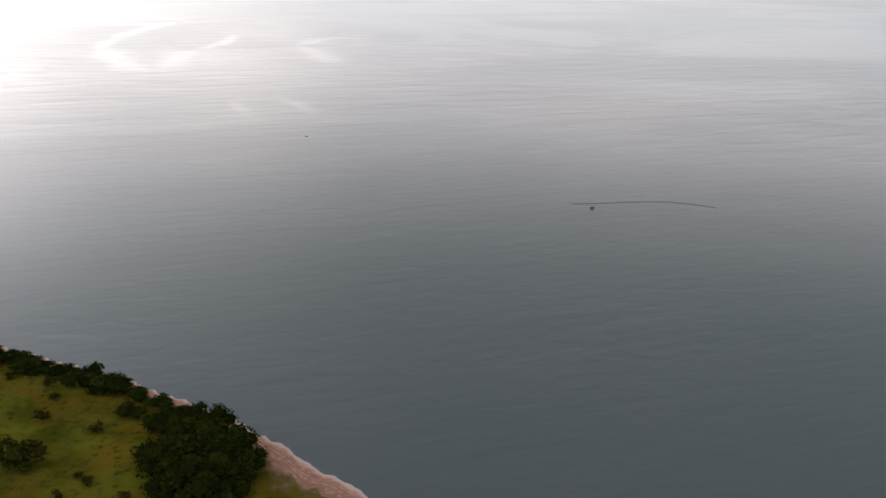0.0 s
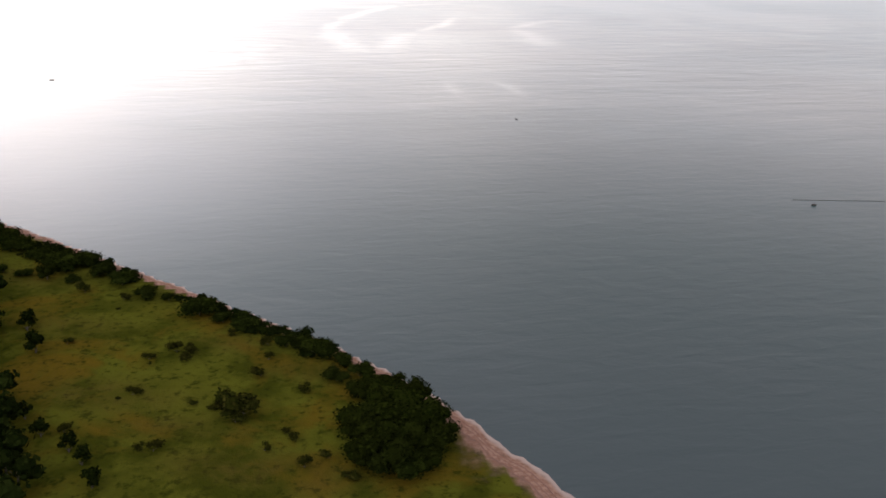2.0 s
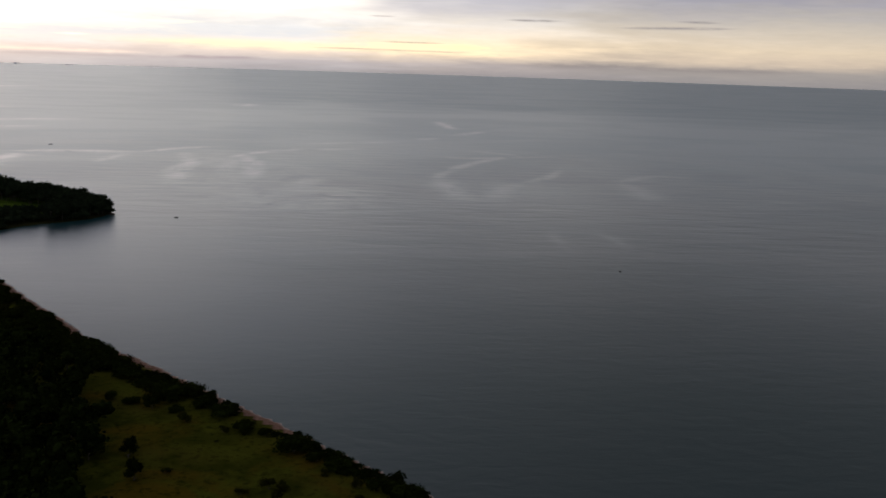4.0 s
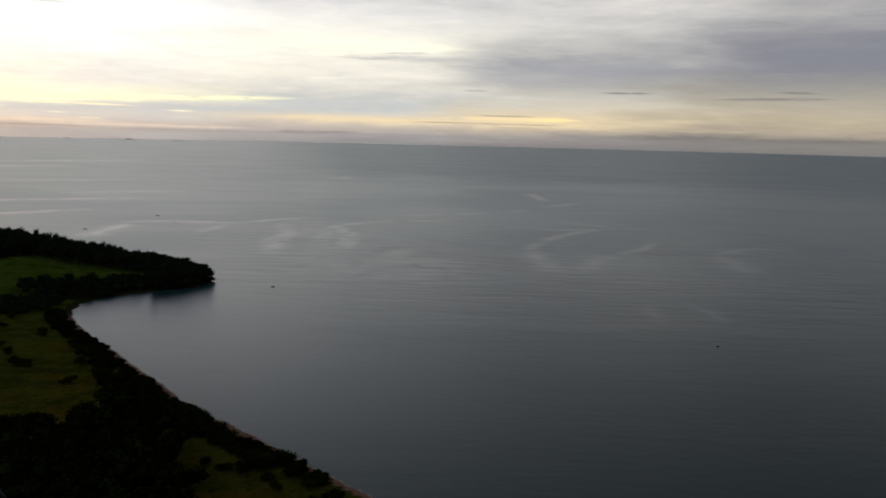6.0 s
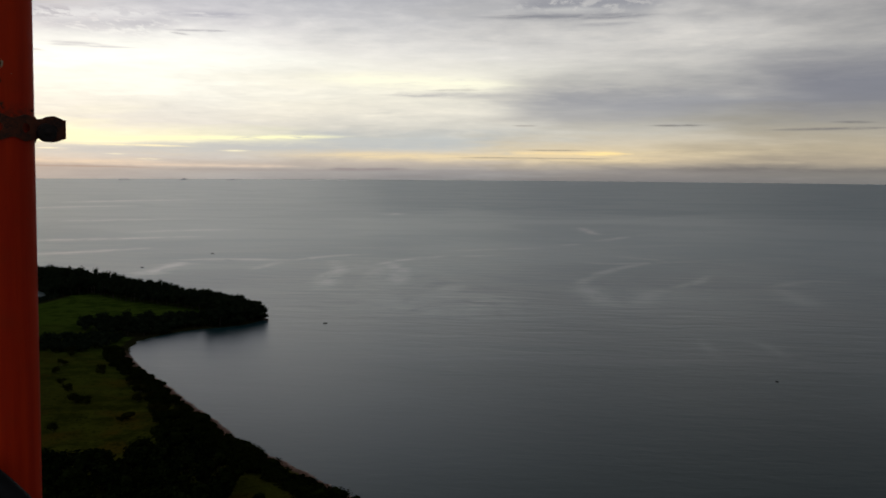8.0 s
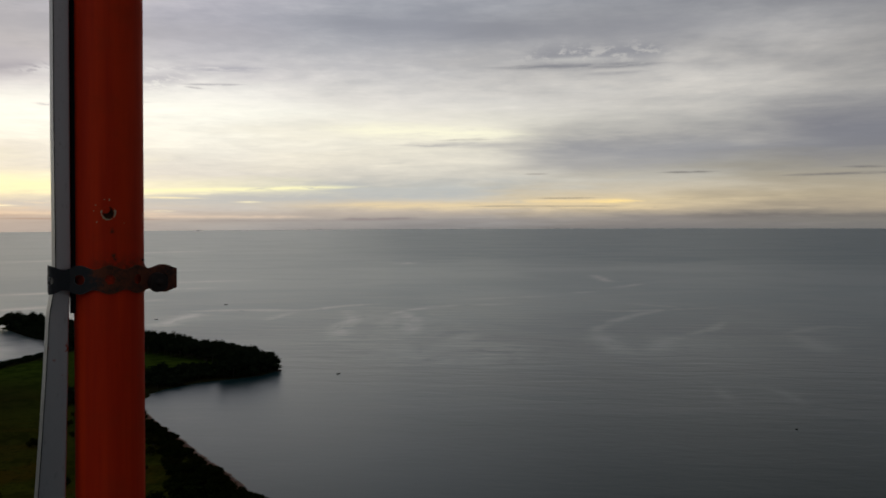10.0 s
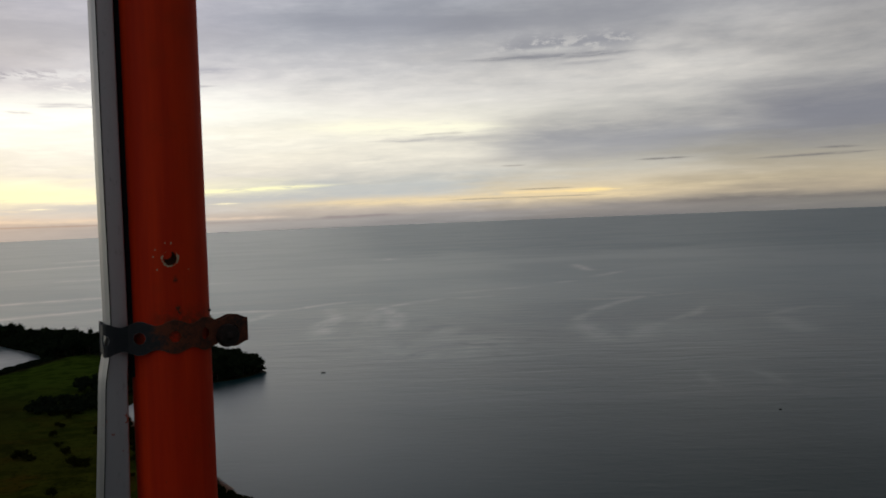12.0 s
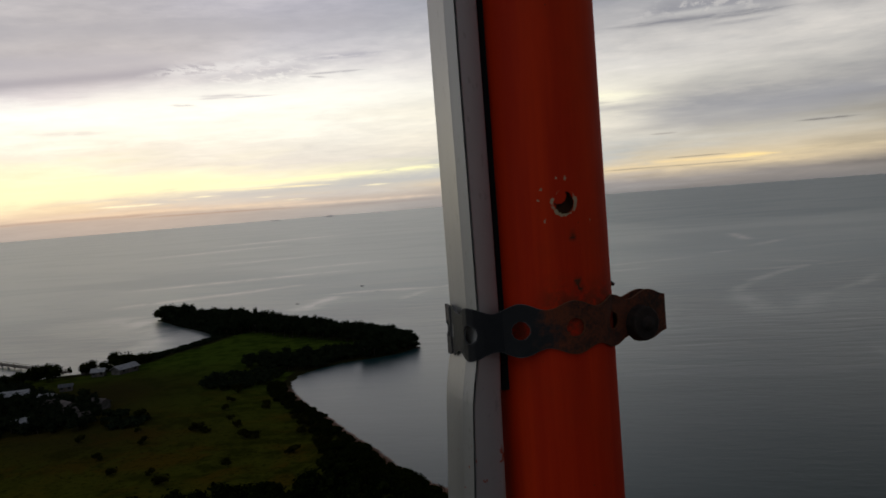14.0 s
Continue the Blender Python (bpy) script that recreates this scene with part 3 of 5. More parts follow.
ALLOY_DARK = make_plain("grey_rubber_seam", (0.03, 0.03, 0.032), (0.05, 0.05, 0.052), 0.7, 60.0, 0.1)
BLACK = make_plain("black_sheath_and_shade", (0.004, 0.004, 0.0045), (0.009, 0.009, 0.010), 0.7, 40.0, 0.1)
BLACK.node_tree.nodes["Principled BSDF"].inputs["Specular IOR Level"].default_value = 0.12
STEEL = make_plain("rusted_bolt_steel", (0.006, 0.004, 0.003), (0.026, 0.012, 0.008), 0.75, 300.0, 0.5, 0.2, 0.0004)
ROOF = make_plain("corrugated_roof_sheet", (0.045, 0.048, 0.056), (0.10, 0.106, 0.12), 0.6, 0.7, 0.2, 0.2)
ROOF_PALE = make_plain("new_zinc_roof_sheet", (0.20, 0.205, 0.22), (0.38, 0.39, 0.41), 0.5, 0.7, 0.2, 0.1)
ROOF_RUST = make_plain("rusty_roof_sheet", (0.04, 0.03, 0.028), (0.10, 0.08, 0.075), 0.7, 0.8, 0.2, 0.1)
WALL = make_plain("limewashed_wall", (0.05, 0.048, 0.045), (0.13, 0.12, 0.115), 0.9, 0.9, 0.2)
TIMBER = make_plain("grey_timber", (0.07, 0.06, 0.05), (0.15, 0.13, 0.11), 0.9, 1.2, 0.3)
GLASS_DARK = make_plain("dark_window", (0.02, 0.022, 0.025), (0.03, 0.033, 0.036), 0.15, 1.0, 0.0)
FOAM = make_plain("weathered_float", (0.05, 0.045, 0.04), (0.10, 0.09, 0.08), 0.8, 4.0, 0.3)
# island woodland coloured almost white, as sea haze would pale it
ISLAND = make_plain("hazy_woodland", (0.66, 0.66, 0.67), (0.74, 0.74, 0.75), 0.95, 0.05, 0.0)
HULL = make_plain("painted_hull", (0.09, 0.09, 0.10), (0.17, 0.17, 0.18), 0.6, 2.0, 0.2)

# ================= the plan of the coast =================
coast = smooth_line([(60, -300), (48, -60), (42, 30), (37, 70), (32.4, 86), (27.4, 96), (23.2, 105), (17.4, 114.2), (7.4, 127.6), (-3, 139),
                     (-17, 154), (-30, 167), (-45, 183), (-53, 191), (-66, 204), (-76, 218), (-91, 237), (-105, 256), (-119, 273),
                     (-132, 292), (-139, 306), (-142, 320)], 3)
headland = smooth_line([(-139, 333), (-131, 344), (-121, 353), (-113, 361), (-110, 371), (-112, 381), (-124, 397), (-160, 420),
                        (-205, 446), (-262, 480), (-305, 507), (-317, 511), (-316, 504), (-305, 495), (-284, 475), (-257, 451), (-236, 428),
                        (-234, 408), (-238, 385), (-240, 362), (-243, 345), (-254, 335), (-268, 325), (-284, 308), (-330, 290)], 4)
beyond = np.array([(-480, 240), (-900, 60), (-2000, -300), (-2600, -2600), (1200, -3000), (300, -1200)], float)
SHORE = np.concatenate([coast, headland, beyond])


def beach_width(x, y):
    return np.interp(y, [60, 88, 96, 103, 110, 125, 150, 200, 300, 330, 600], [5.0, 3.8, 3.2, 2.3, 1.8, 1.6, 1.6, 2.2, 2.0, 0.5, 0.5])


def land_height(x, y):
    x, y = np.asarray(x, float), np.asarray(y, float)
    d = distance(x, y, SHORE, True)
    d = np.where(inside(x, y, SHORE), d, -d)
    d = d + 0.3 * np.sin(x * 0.21 + y * 0.13) + 0.2 * np.sin(x * 0.55 - y * 0.37)
    wide = beach_width(x, y)
    z = np.where(d < 0, np.maximum(d * 0.12, -3.0), np.minimum(d / wide, 1.0))
    z = np.where((y > 322) & (d > 0), z * np.clip(0.15 + d / 30.0, 0.15, 1.0), z)
    rise = np.clip((d - wide) / 40, 0, 1)
    z = z + rise * (1.3 + 0.5 * np.sin(x * 0.045 + 1) * np.cos(y * 0.05) + 0.15 * np.sin(x * 0.3) * np.sin(y * 0.27 + 1))
    return z


def steps(*spans):
    out = []
    for a, b, s in spans:
        out += list(np.arange(a, b, s))
    return np.array(out + [spans[-1][1]], float)


xs = steps((-2500, -500, 100), (-500, -340, 16), (-340, -160, 4), (-160, 48, 2), (48, 120, 12), (120, 1200, 120))
ys = steps((-2900, -300, 130), (-300, 60, 18), (60, 330, 2), (330, 540, 4))
gx, gy = np.meshgrid(xs, ys)
gz = land_height(gx, gy)
nx, ny = len(xs), len(ys)
quads = [(j * nx + i, j * nx + i + 1, (j + 1) * nx + i + 1, (j + 1) * nx + i) for j in range(ny - 1) for i in range(nx - 1)]
ground = new("ground", mesh_from("ground", np.stack([gx, gy, gz], -1).reshape(-1, 3), quads, LAND, True))
ground.data.attributes.new("sandy", "FLOAT", "POINT").data.foreach_set(
    "value", np.clip((302 - gy.reshape(-1)) / 14, 0, 1).astype(np.float32))
bare = np.exp(-((gx + 205) ** 2 / 42 ** 2 + (gy - 285) ** 2 / 38 ** 2)) + 0.7 * np.exp(-((gx + 175) ** 2 / 40 ** 2 + (gy - 225) ** 2 / 30 ** 2))
ground.data.attributes.new("bare", "FLOAT", "POINT").data.foreach_set("value", np.clip(bare.reshape(-1), 0, 1).astype(np.float32))
worn = np.zeros_like(gx)
for wx, wy, along, across, much in ((-24, 114, 9, 4, 0.8), (-4, 93, 10, 3.5, 1.0), (-13, 104, 8, 3, 0.6), (-33, 138, 10, 5, 0.5), (-46, 160, 9, 5, 0.6), (3, 118, 7, 3, 0.6), (-8, 128, 6, 3, 0.5)):
    worn = np.maximum(worn, much * np.exp(-((gx - wx) / along) ** 2 - ((gy - wy + 0.3 * (gx - wx)) / across) ** 2))
ground.data.attributes.new("worn", "FLOAT", "POINT").data.foreach_set("value", worn.reshape(-1).astype(np.float32))
tagged(ground, "olive green meadow with brown patches and a pinkish sand beach", "ground", kind="structure")

# ================= sea =================
rings = [55.0]
while rings[-1] < 4990:
    rings.append(min(4990.0, rings[-1] * (1.006 if 350 < rings[-1] < 950 else 1.010)))
turns = [radians(a) for a in steps((-75, -42, 1.0), (-42, 30, 0.2), (30, 75, 1.0), (75, 285, 6))][:-1]
rr, aa = np.meshgrid(np.array(rings), np.array(turns), indexing="ij")
sx, sy = rr * np.sin(aa), rr * np.cos(aa)
na = len(turns)
sea_verts = np.concatenate([np.stack([sx, sy, np.zeros_like(sx)], -1).reshape(-1, 3), [(0, 0, 0)]])
sea_faces = [(i * na + k, i * na + (k + 1) % na, (i + 1) * na + (k + 1) % na, (i + 1) * na + k)[::-1]
             for i in range(len(rings) - 1) for k in range(na)]
sea_faces += [(k, (k + 1) % na, len(sea_verts) - 1) for k in range(na)]
sea_mesh = mesh_from("sea", sea_verts, sea_faces, SEA, True)
# smooth streaks that drift on the water, and broad pale glows: spine, half width at its two ends, and how strong
SLICKS = [([(128, 656), (90, 636), (58, 587), (40, 544), (32, 502)], 2.6, 3.6, 0.40), ([(34, 520), (37, 475), (43, 430)], 5, 9, 0.36),
          ([(46, 633), (65, 628), (120, 652)], 2.4, 2.4, 0.32), ([(70, 682), (104, 656)], 2.4, 2.4, 0.24),
          ([(116, 568), (100, 527), (80, 502)], 2.2, 3.5, 0.28), ([(82, 503), (66, 472), (54, 425)], 4.5, 7.5, 0.30),
          ([(-58, 664), (-78, 640), (-91, 619), (-96, 596)], 2.6, 3.4, 0.85), ([(-90, 616), (-76, 555), (-69, 490)], 5, 6, 0.62), ([(-95, 596), (-88, 520)], 6, 8, 0.30),
          ([(-160, 616), (-143, 647), (-116, 672)], 2.6, 2.4, 0.60), ([(-134, 624), (-117, 572), (-113, 518), (-102, 470)], 4, 6, 0.55),
          ([(-170, 556), (-166, 606)], 3, 3, 0.45), ([(-61, 707), (-24, 724), (15, 746)], 2.6, 2.6, 0.42), ([(-45, 664), (-16, 679)], 2.6, 2.4, 0.40),
          ([(65, 1012), (74, 910)], 4, 4, 0.7), ([(102, 883), (69, 829)], 3, 3, 0.55), ([(29, 771), (51, 791)], 3, 3, 0.35),
          ([(-189, 1255), (-174, 1285)], 9, 6, 0.9), ([(188, 540), (168, 545), (139, 514)], 3, 3.5, 0.28), ([(139, 514), (141, 482), (138, 440)], 5, 8, 0.20),
          ([(87, 354), (92, 331), (96, 308)], 2.5, 3, 0.14), ([(68, 355), (69, 314)], 2.5, 3, 0.10),
          ([(-38, 500), (-43, 470)], 7, 9, 0.30), ([(-67, 442), (-46, 408), (-21, 420), (-4, 410)], 12, 14, 0.22), ([(-48, 430), (-39, 452), (-6, 441)], 11, 14, 0.24),
          ([(-75, 480), (-60, 430), (-55, 385)], 14, 18, 0.16), ([(-112, 610), (-85, 550), (-62, 470)], 26, 30, 0.13), ([(60, 560), (75, 500), (80, 440)], 20, 26, 0.06),
          ([(-228, 518), (-227, 548), (-230, 598)], 7, 4, 0.9), ([(-240, 606), (-205, 617), (-160, 618)], 3.5, 3, 0.7),
          ([(-470, 720), (-401, 758), (-300, 815)], 6, 4, 0.9), ([(-400, 590), (-341, 644), (-298, 690)], 5, 4, 1.0), ([(-800, 1270), (-731, 1354), (-640, 1440)], 14, 10, 0.6),
          ([(-820, 1560), (-735, 1652), (-640, 1740)], 16, 12, 0.7), ([(-380, 862), (-340, 895), (-295, 908)], 6, 5, 0.5), ([(-560, 1010), (-420, 1090)], 9, 6, 0.4),
          ([(-262, 398), (-258, 440), (-290, 475), (-360, 520)], 15, 8, 0.9)]
slick = np.zeros(len(sea_verts))
ahead = np.nonzero((sea_verts[:, 1] > 200) & (sea_verts[:, 1] < 1900) & (np.abs(sea_verts[:, 0]) < 950))[0]
for spine, h0, h1, much in SLICKS:
    line = smooth_line(spine, 4)
    for k, (px, py) in enumerate(line):
        t = k / (len(line) - 1)
        half = h0 + (h1 - h0) * t
        near = ahead[np.abs(sea_verts[ahead, 0] - px) < 5 * half]
        d2 = (sea_verts[near, 0] - px) ** 2 + ((sea_verts[near, 1] - py) * 0.75) ** 2
        slick[near] = np.maximum(slick[near], (0.8 * np.exp(-d2 / (half * half)) + 0.2 * np.exp(-d2 / (6 * half * half))) * 1.55 * much * min(1.0, 0.2 + 3 * t, 0.2 + 3 * (1 - t)))
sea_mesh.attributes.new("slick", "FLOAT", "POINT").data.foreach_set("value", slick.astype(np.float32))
lee = distance(sea_verts[:, 0], sea_verts[:, 1], smooth_line([(-128, 318), (-98, 318), (-72, 262), (-38, 214)], 8))
sea_mesh.attributes.new("calm", "FLOAT", "POINT").data.foreach_set("value", np.exp(-(lee / 48) ** 2).astype(np.float32))
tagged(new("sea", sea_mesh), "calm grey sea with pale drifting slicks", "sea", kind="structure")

# ================= trees =================
def crown_arrays(rng, wide, tall, lobes, leaves, leaf, core=True):
    """Crown of leaf clumps over a few lobes, its base at z = 0. Returns points and faces."""
    verts, faces = [], []
    centres = []
    for i in range(lobes):
        a = rng.uniform(0, 2 * math.pi)
        r = wide * 0.5 * math.sqrt(rng.uniform(0, 0.55))
        h = tall * rng.uniform(0.28, 0.72)
        s = wide * rng.uniform(0.22, 0.34)
        centres.append((Vector((math.cos(a) * r, math.sin(a) * r, h)), s, min(s * rng.uniform(0.7, 1.0), tall * 0.4)))
    for c, s, q in centres:
        if core:
            base = len(verts)
            for k, (la, n) in enumerate(((-0.9, 5), (-0.1, 7), (0.75, 5))):
                for j in range(n):
                    a = 2 * math.pi * (j + 0.5 * k) / n
                    g = 0.74 * rng.uniform(0.8, 1.1)
                    verts.append(c + Vector((math.cos(a) * math.cos(la) * s * g, math.sin(a) * math.cos(la) * s * g, math.sin(la) * q * g)))
            for n0, n1, o0, o1 in ((5, 7, 0, 5), (7, 5, 5, 12)):
                m = max(n0, n1)
                for j in range(m):
                    i0, i1 = base + o0 + (j * n0 // m), base + o0 + (((j + 1) * n0 // m) % n0)
                    k0, k1 = base + o1 + (j * n1 // m), base + o1 + (((j + 1) * n1 // m) % n1)
                    f = []
                    for v in (i0, i1, k1, k0):
                        if v not in f:
                            f.append(v)
                    if len(f) > 2:
                        faces.append(f)
            faces.append([base + 12 + j for j in range(5)])
            faces.append([base + j for j in range(5)][::-1])
        for j in range(leaves // lobes):
            d = Vector((rng.gauss(0, 1), rng.gauss(0, 1), rng.gauss(0.25, 1))).normalized()
            g = rng.uniform(0.72, 1.12)
            p = c + Vector((d.x * s * g, d.y * s * g, d.z * q * g))
            if p.z < 0.02 * tall:
                continue
            nrm = (d + Vector((rng.gauss(0, 0.5), rng.gauss(0, 0.5), rng.gauss(0.2, 0.5)))).normalized()
            u = nrm.orthogonal().normalized()
            u.rotate(Matrix.Rotation(rng.uniform(0, 6.3), 3, nrm))
            v = nrm.cross(u)
            e = leaf * rng.uniform(0.6, 1.35)
            b = len(verts)
            sag = nrm * e * 0.35
            verts += [p + u * e - sag, p + v * e * 0.7, p - u * e - sag * rng.uniform(0.2, 1), p - v * e * 0.75 - sag * 0.4]
            faces.append([b, b + 1, b + 2, b + 3])
    return verts, faces


def trunk_arrays(rng, tall, radius, limbs, spread):
    """Tapered trunk with limbs, base at z = 0."""
    verts, faces = [], []

    def put(vf):
        o = len(verts)
        verts.extend(vf[0])
        faces.extend([tuple(i + o for i in f) for f in vf[1]])
    lean = Vector((rng.uniform(-0.12, 0.12), rng.uniform(-0.12, 0.12), 1)) * tall
    put(tube([lean * 0.0 - Vector((0, 0, 0.4)), lean * 0.35, lean * 0.7, lean], radius, 7, 0.45))
    for i in range(limbs):
        a = 2 * math.pi * i / limbs + rng.uniform(-0.5, 0.5)
        start = lean * rng.uniform(0.45, 0.85)
        end = start + Vector((math.cos(a) * spread, math.sin(a) * spread, tall * rng.uniform(0.35, 0.7)))
        put(tube([start, start.lerp(end, 0.5) + Vector((0, 0, -0.1)), end], radius * 0.5, 5, 0.3))
    return verts, faces


def tree_kinds(count, wide, tall, lobes, leaves, leaf, leaf_mat, seed, trunk_share=0.3):
    kinds = []
    for k in range(count):
        rng = random.Random(seed + k)
        w_, t_ = wide * rng.uniform(0.85, 1.15), tall * rng.uniform(0.85, 1.15)
        cv, cf = crown_arrays(rng, w_, t_ * (1 - trunk_share * 0.6), lobes, leaves, leaf)
        lift = t_ * trunk_share * 0.6
        crown = mesh_from("crown", [v + Vector((0, 0, lift)) for v in cv], cf, leaf_mat)
        tv, tf = trunk_arrays(rng, t_ * (trunk_share + 0.12), 0.03 * t_, 4, w_ * 0.22)
        kinds.append((mesh_from("trunk", tv, tf, BARK, True), crown))
    return kinds


def plant(name, kind, x, y, size, turn, label, category, group, sink=0.05):
    z = float(land_height(x, y)) - sink
    top = new(name)
    top.empty_display_size = 0.3
    top.matrix_world = Matrix.Translation((x, y, z)) @ Matrix.Rotation(turn, 4, "Z") @ Matrix.Diagonal((size[0], size[0], size[1], 1))
    part("trunk", kind[0], top)
    part("crown" if category == "tree" else "foliage", kind[1], top)
    return tagged(top, label, category, group)


rng = random.Random(11)
COAST_KINDS = tree_kinds(8, 5.2, 4.4, 9, 900, 0.24, LEAF, 40, 0.16)
BIG_KINDS = tree_kinds(5, 7.5, 6.2, 13, 1500, 0.28, LEAF, 60, 0.18)
SHRUB_KINDS = tree_kinds(5, 2.4, 1.7, 4, 220, 0.15, LEAF_SHRUB, 80, 0.15)
HEDGE_KINDS = tree_kinds(4, 2.4, 1.7, 4, 200, 0.16, LEAF_DARK, 85, 0.12)
SLIM_KINDS = tree_kinds(3, 2.0, 3.4, 6, 340, 0.17, LEAF_DARK, 90, 0.05)

# the belt of trees behind the beach
belt = coast[(coast[:, 1] > 188) & (coast[:, 1] < 304)]
spots = []
for i in range(len(belt) - 1):
    x, y = belt[i]
    dx, dy = belt[i + 1] - belt[i]
    ln = math.hypot(dx, dy)
    inx, iny = -dy / ln, dx / ln
    deep = float(np.interp(y, [112, 150, 190, 212, 222, 240, 300], [6.5, 5, 8, 14, 11, 7, 6]))
    rows = max(1, round(deep / 2.8))
    for r in range(rows):
        for along in (0.0, 0.5):
            if rng.random() < (0.92 if r == 0 else 0.66):
                off = float(beach_width(x, y)) + 2.2 + r * 2.6 + rng.uniform(-0.6, 1.2)
                spots.append((x + dx * along + inx * off + rng.uniform(-0.7, 0.7), y + dy * along + iny * off + rng.uniform(-0.7, 0.7)))
for x, y in spots:
    s = rng.uniform(0.55, 1.05) * float(np.interp(y, [110, 150, 200, 300], [0.78, 0.78, 0.80, 0.80]))
    plant("coast_tree", rng.choice(COAST_KINDS), x, y, (s, s * rng.uniform(0.5, 0.82)), rng.uniform(0, 6.28),
          "low dark green coastal tree with a dense round crown", "tree", "trees along the beach")

# the single row nearer by: place, width and height of each tree
for x, y, wide, tall in [(-37.9, 163.8, 6.8, 4.2), (-34.8, 165.4, 4.5, 3.4), (-31.2, 160.4, 4.4, 3.0), (-27.2, 155.0, 5.3, 3.2), (-22.4, 148.7, 4.1, 2.8),
                         (-18.6, 146.7, 3.0, 2.2), (-13.1, 140.0, 6.3, 4.6), (-9.2, 136.6, 3.8, 2.6), (-5.7, 133.8, 4.6, 3.6), (-2.9, 131.6, 2.3, 1.8),
                         (0.6, 126.2, 3.5, 3.4), (2.9, 126.0, 3.6, 3.0), (5.4, 122.8, 5.2, 4.2), (8.7, 119.4, 3.4, 2.9), (7.4, 114.5, 4.1, 2.4),
                         (11.0, 115.4, 4.1, 2.8), (12.5, 111.8, 4.1, 2.8), (15.0, 111.5, 4.1, 3.0)]:
    plant("coast_tree", rng.choice(COAST_KINDS), x, y, (wide / 5.2, tall / 6.2), rng.uniform(0, 6.28),
          "rounded dark green tree standing alone above the sand", "tree", "trees along the beach")
for x, y, wide, tall in [(-40.5, 158.6, 3.3, 4.8), (-48.9, 163.0, 2.8, 3.0), (-44.9, 161.1, 3.4, 2.4), (-39.3, 166.0, 7.2, 4.6), (-35.4, 166.8, 5.7, 4.0),
                         (-36.0, 157.3, 2.7, 2.2), (-48.8, 175.7, 6.1, 4.2), (-54.1, 181.0, 7.0, 4.8), (-61.5, 192.0, 7.2, 4.4), (-44.0, 170.5, 5.2, 3.2),
                         (-57.5, 186.0, 6.0, 4.2), (-51.5, 177.0, 5.0, 4.2), (-60.0, 184.0, 6.0, 4.4), (-66.0, 194.0, 6.5, 4.4)]:
    plant("coast_tree", rng.choice(COAST_KINDS), x, y, (wide / 5.2, tall / 7.6), rng.uniform(0, 6.28),
          "rounded dark green tree where meadow meets the beach", "tree", "trees along the beach")

# low hedge of scrub that fills the gaps between them
for i in range(len(coast) - 1):
    x, y = coast[i]
    if not 106 < y < 190:
        continue
    dx, dy = coast[i + 1] - coast[i]
    ln = math.hypot(dx, dy)
    for along in np.arange(0, ln, 1.5):
        if math.sin(0.19 * y + 0.8) < -0.55 or rng.random() < 0.18:
            continue
        off = float(beach_width(x, y)) + rng.uniform(0.9, 3.4)
        s = rng.uniform(0.8, 1.5)
        plant("coast_scrub", rng.choice(HEDGE_KINDS), x + (dx * along - dy * off) / ln, y + (dy * along + dx * off) / ln, (s * rng.uniform(1.0, 1.5), s * rng.uniform(0.5, 0.85)),
              rng.uniform(0, 6.28), "low dark scrub along the top of the sand", "shrub", "scrub along the beach")

# the thicket where the beach widens
for x, y, wide, tall in [(17.4, 106.8, 4.6, 4.4), (13.4, 106.2, 4.9, 4.1), (15.8, 102.0, 6.3, 5.2), (18.6, 100.2, 5.5, 4.9), (9.5, 99.2, 6.0, 5.2), (13.5, 97.1, 6.8, 5.8),
                         (17.3, 95.2, 6.0, 4.7), (19.5, 96.2, 3.9, 4.0), (11.3, 91.4, 6.5, 5.8), (8.8, 93.1, 4.5, 4.3), (13.8, 89.7, 5.1, 4.2), (12.0, 102.5, 5.0, 4.4),
                         (10.6, 108.8, 4.4, 3.4), (16.5, 91.0, 3.6, 3.0)]:
    plant("thicket_tree", rng.choice(BIG_KINDS), x, y, (wide / 7.4, tall / 7.8), rng.uniform(0, 6.28),
          "broad dark green tree in a dense thicket beside the sand", "tree", "thicket by the beach")

# shrubs and small trees on the meadow
NEAR_SHRUBS = [(-7, 106.5, 1.75), (-5.4, 105.6, 1.45), (-6.4, 104.2, 1.2), (-14, 123, 0.7), (-16, 98.7, 0.75), (-17.6, 99.4, 0.5), (1.1, 99.1, 0.6), (-2.7, 97.4, 0.55),
               (4.9, 94.6, 0.6), (-3.2, 116.7, 0.8), (-2.1, 127.1, 0.7), (2, 93, 0.7), (-7.8, 131.2, 0.6), (-26, 148, 0.7), (-15.5, 126, 0.9), (-13.6, 126, 0.8),
               (-2, 122, 0.6), (3, 112, 0.7), (-33, 152, 0.9)]
FAR_SHRUBS = [(-136, 232, 1.5), (-133, 231, 1.1), (-120, 187, 1.6), (-138, 194, 1.2), (-128, 194, 0.9), (-98, 214, 1.2), (-118, 226, 1.6), (-115, 226, 1.2),
              (-99, 212, 0.9), (-110, 200, 1.0), (-134, 285, 1.2), (-163, 247, 1.7), (-100, 234, 1.3), (-103, 231, 1.2), (-106, 240, 1.6), (-110, 246, 1.5),
              (-146, 220, 1.0), (-150, 205, 1.1), (-128, 262, 1.3), (-140, 258, 1.0), (-132, 246, 0.9), (-126, 238, 1.1), (-155, 232, 0.8), (-168, 222, 1.1),
              (-172, 240, 1.0), (-94, 222, 1.4), (-90, 218, 1.3), (-87, 221, 1.2), (-145, 270, 1.2), (-150, 285, 1.5), (-158, 290, 1.2)]
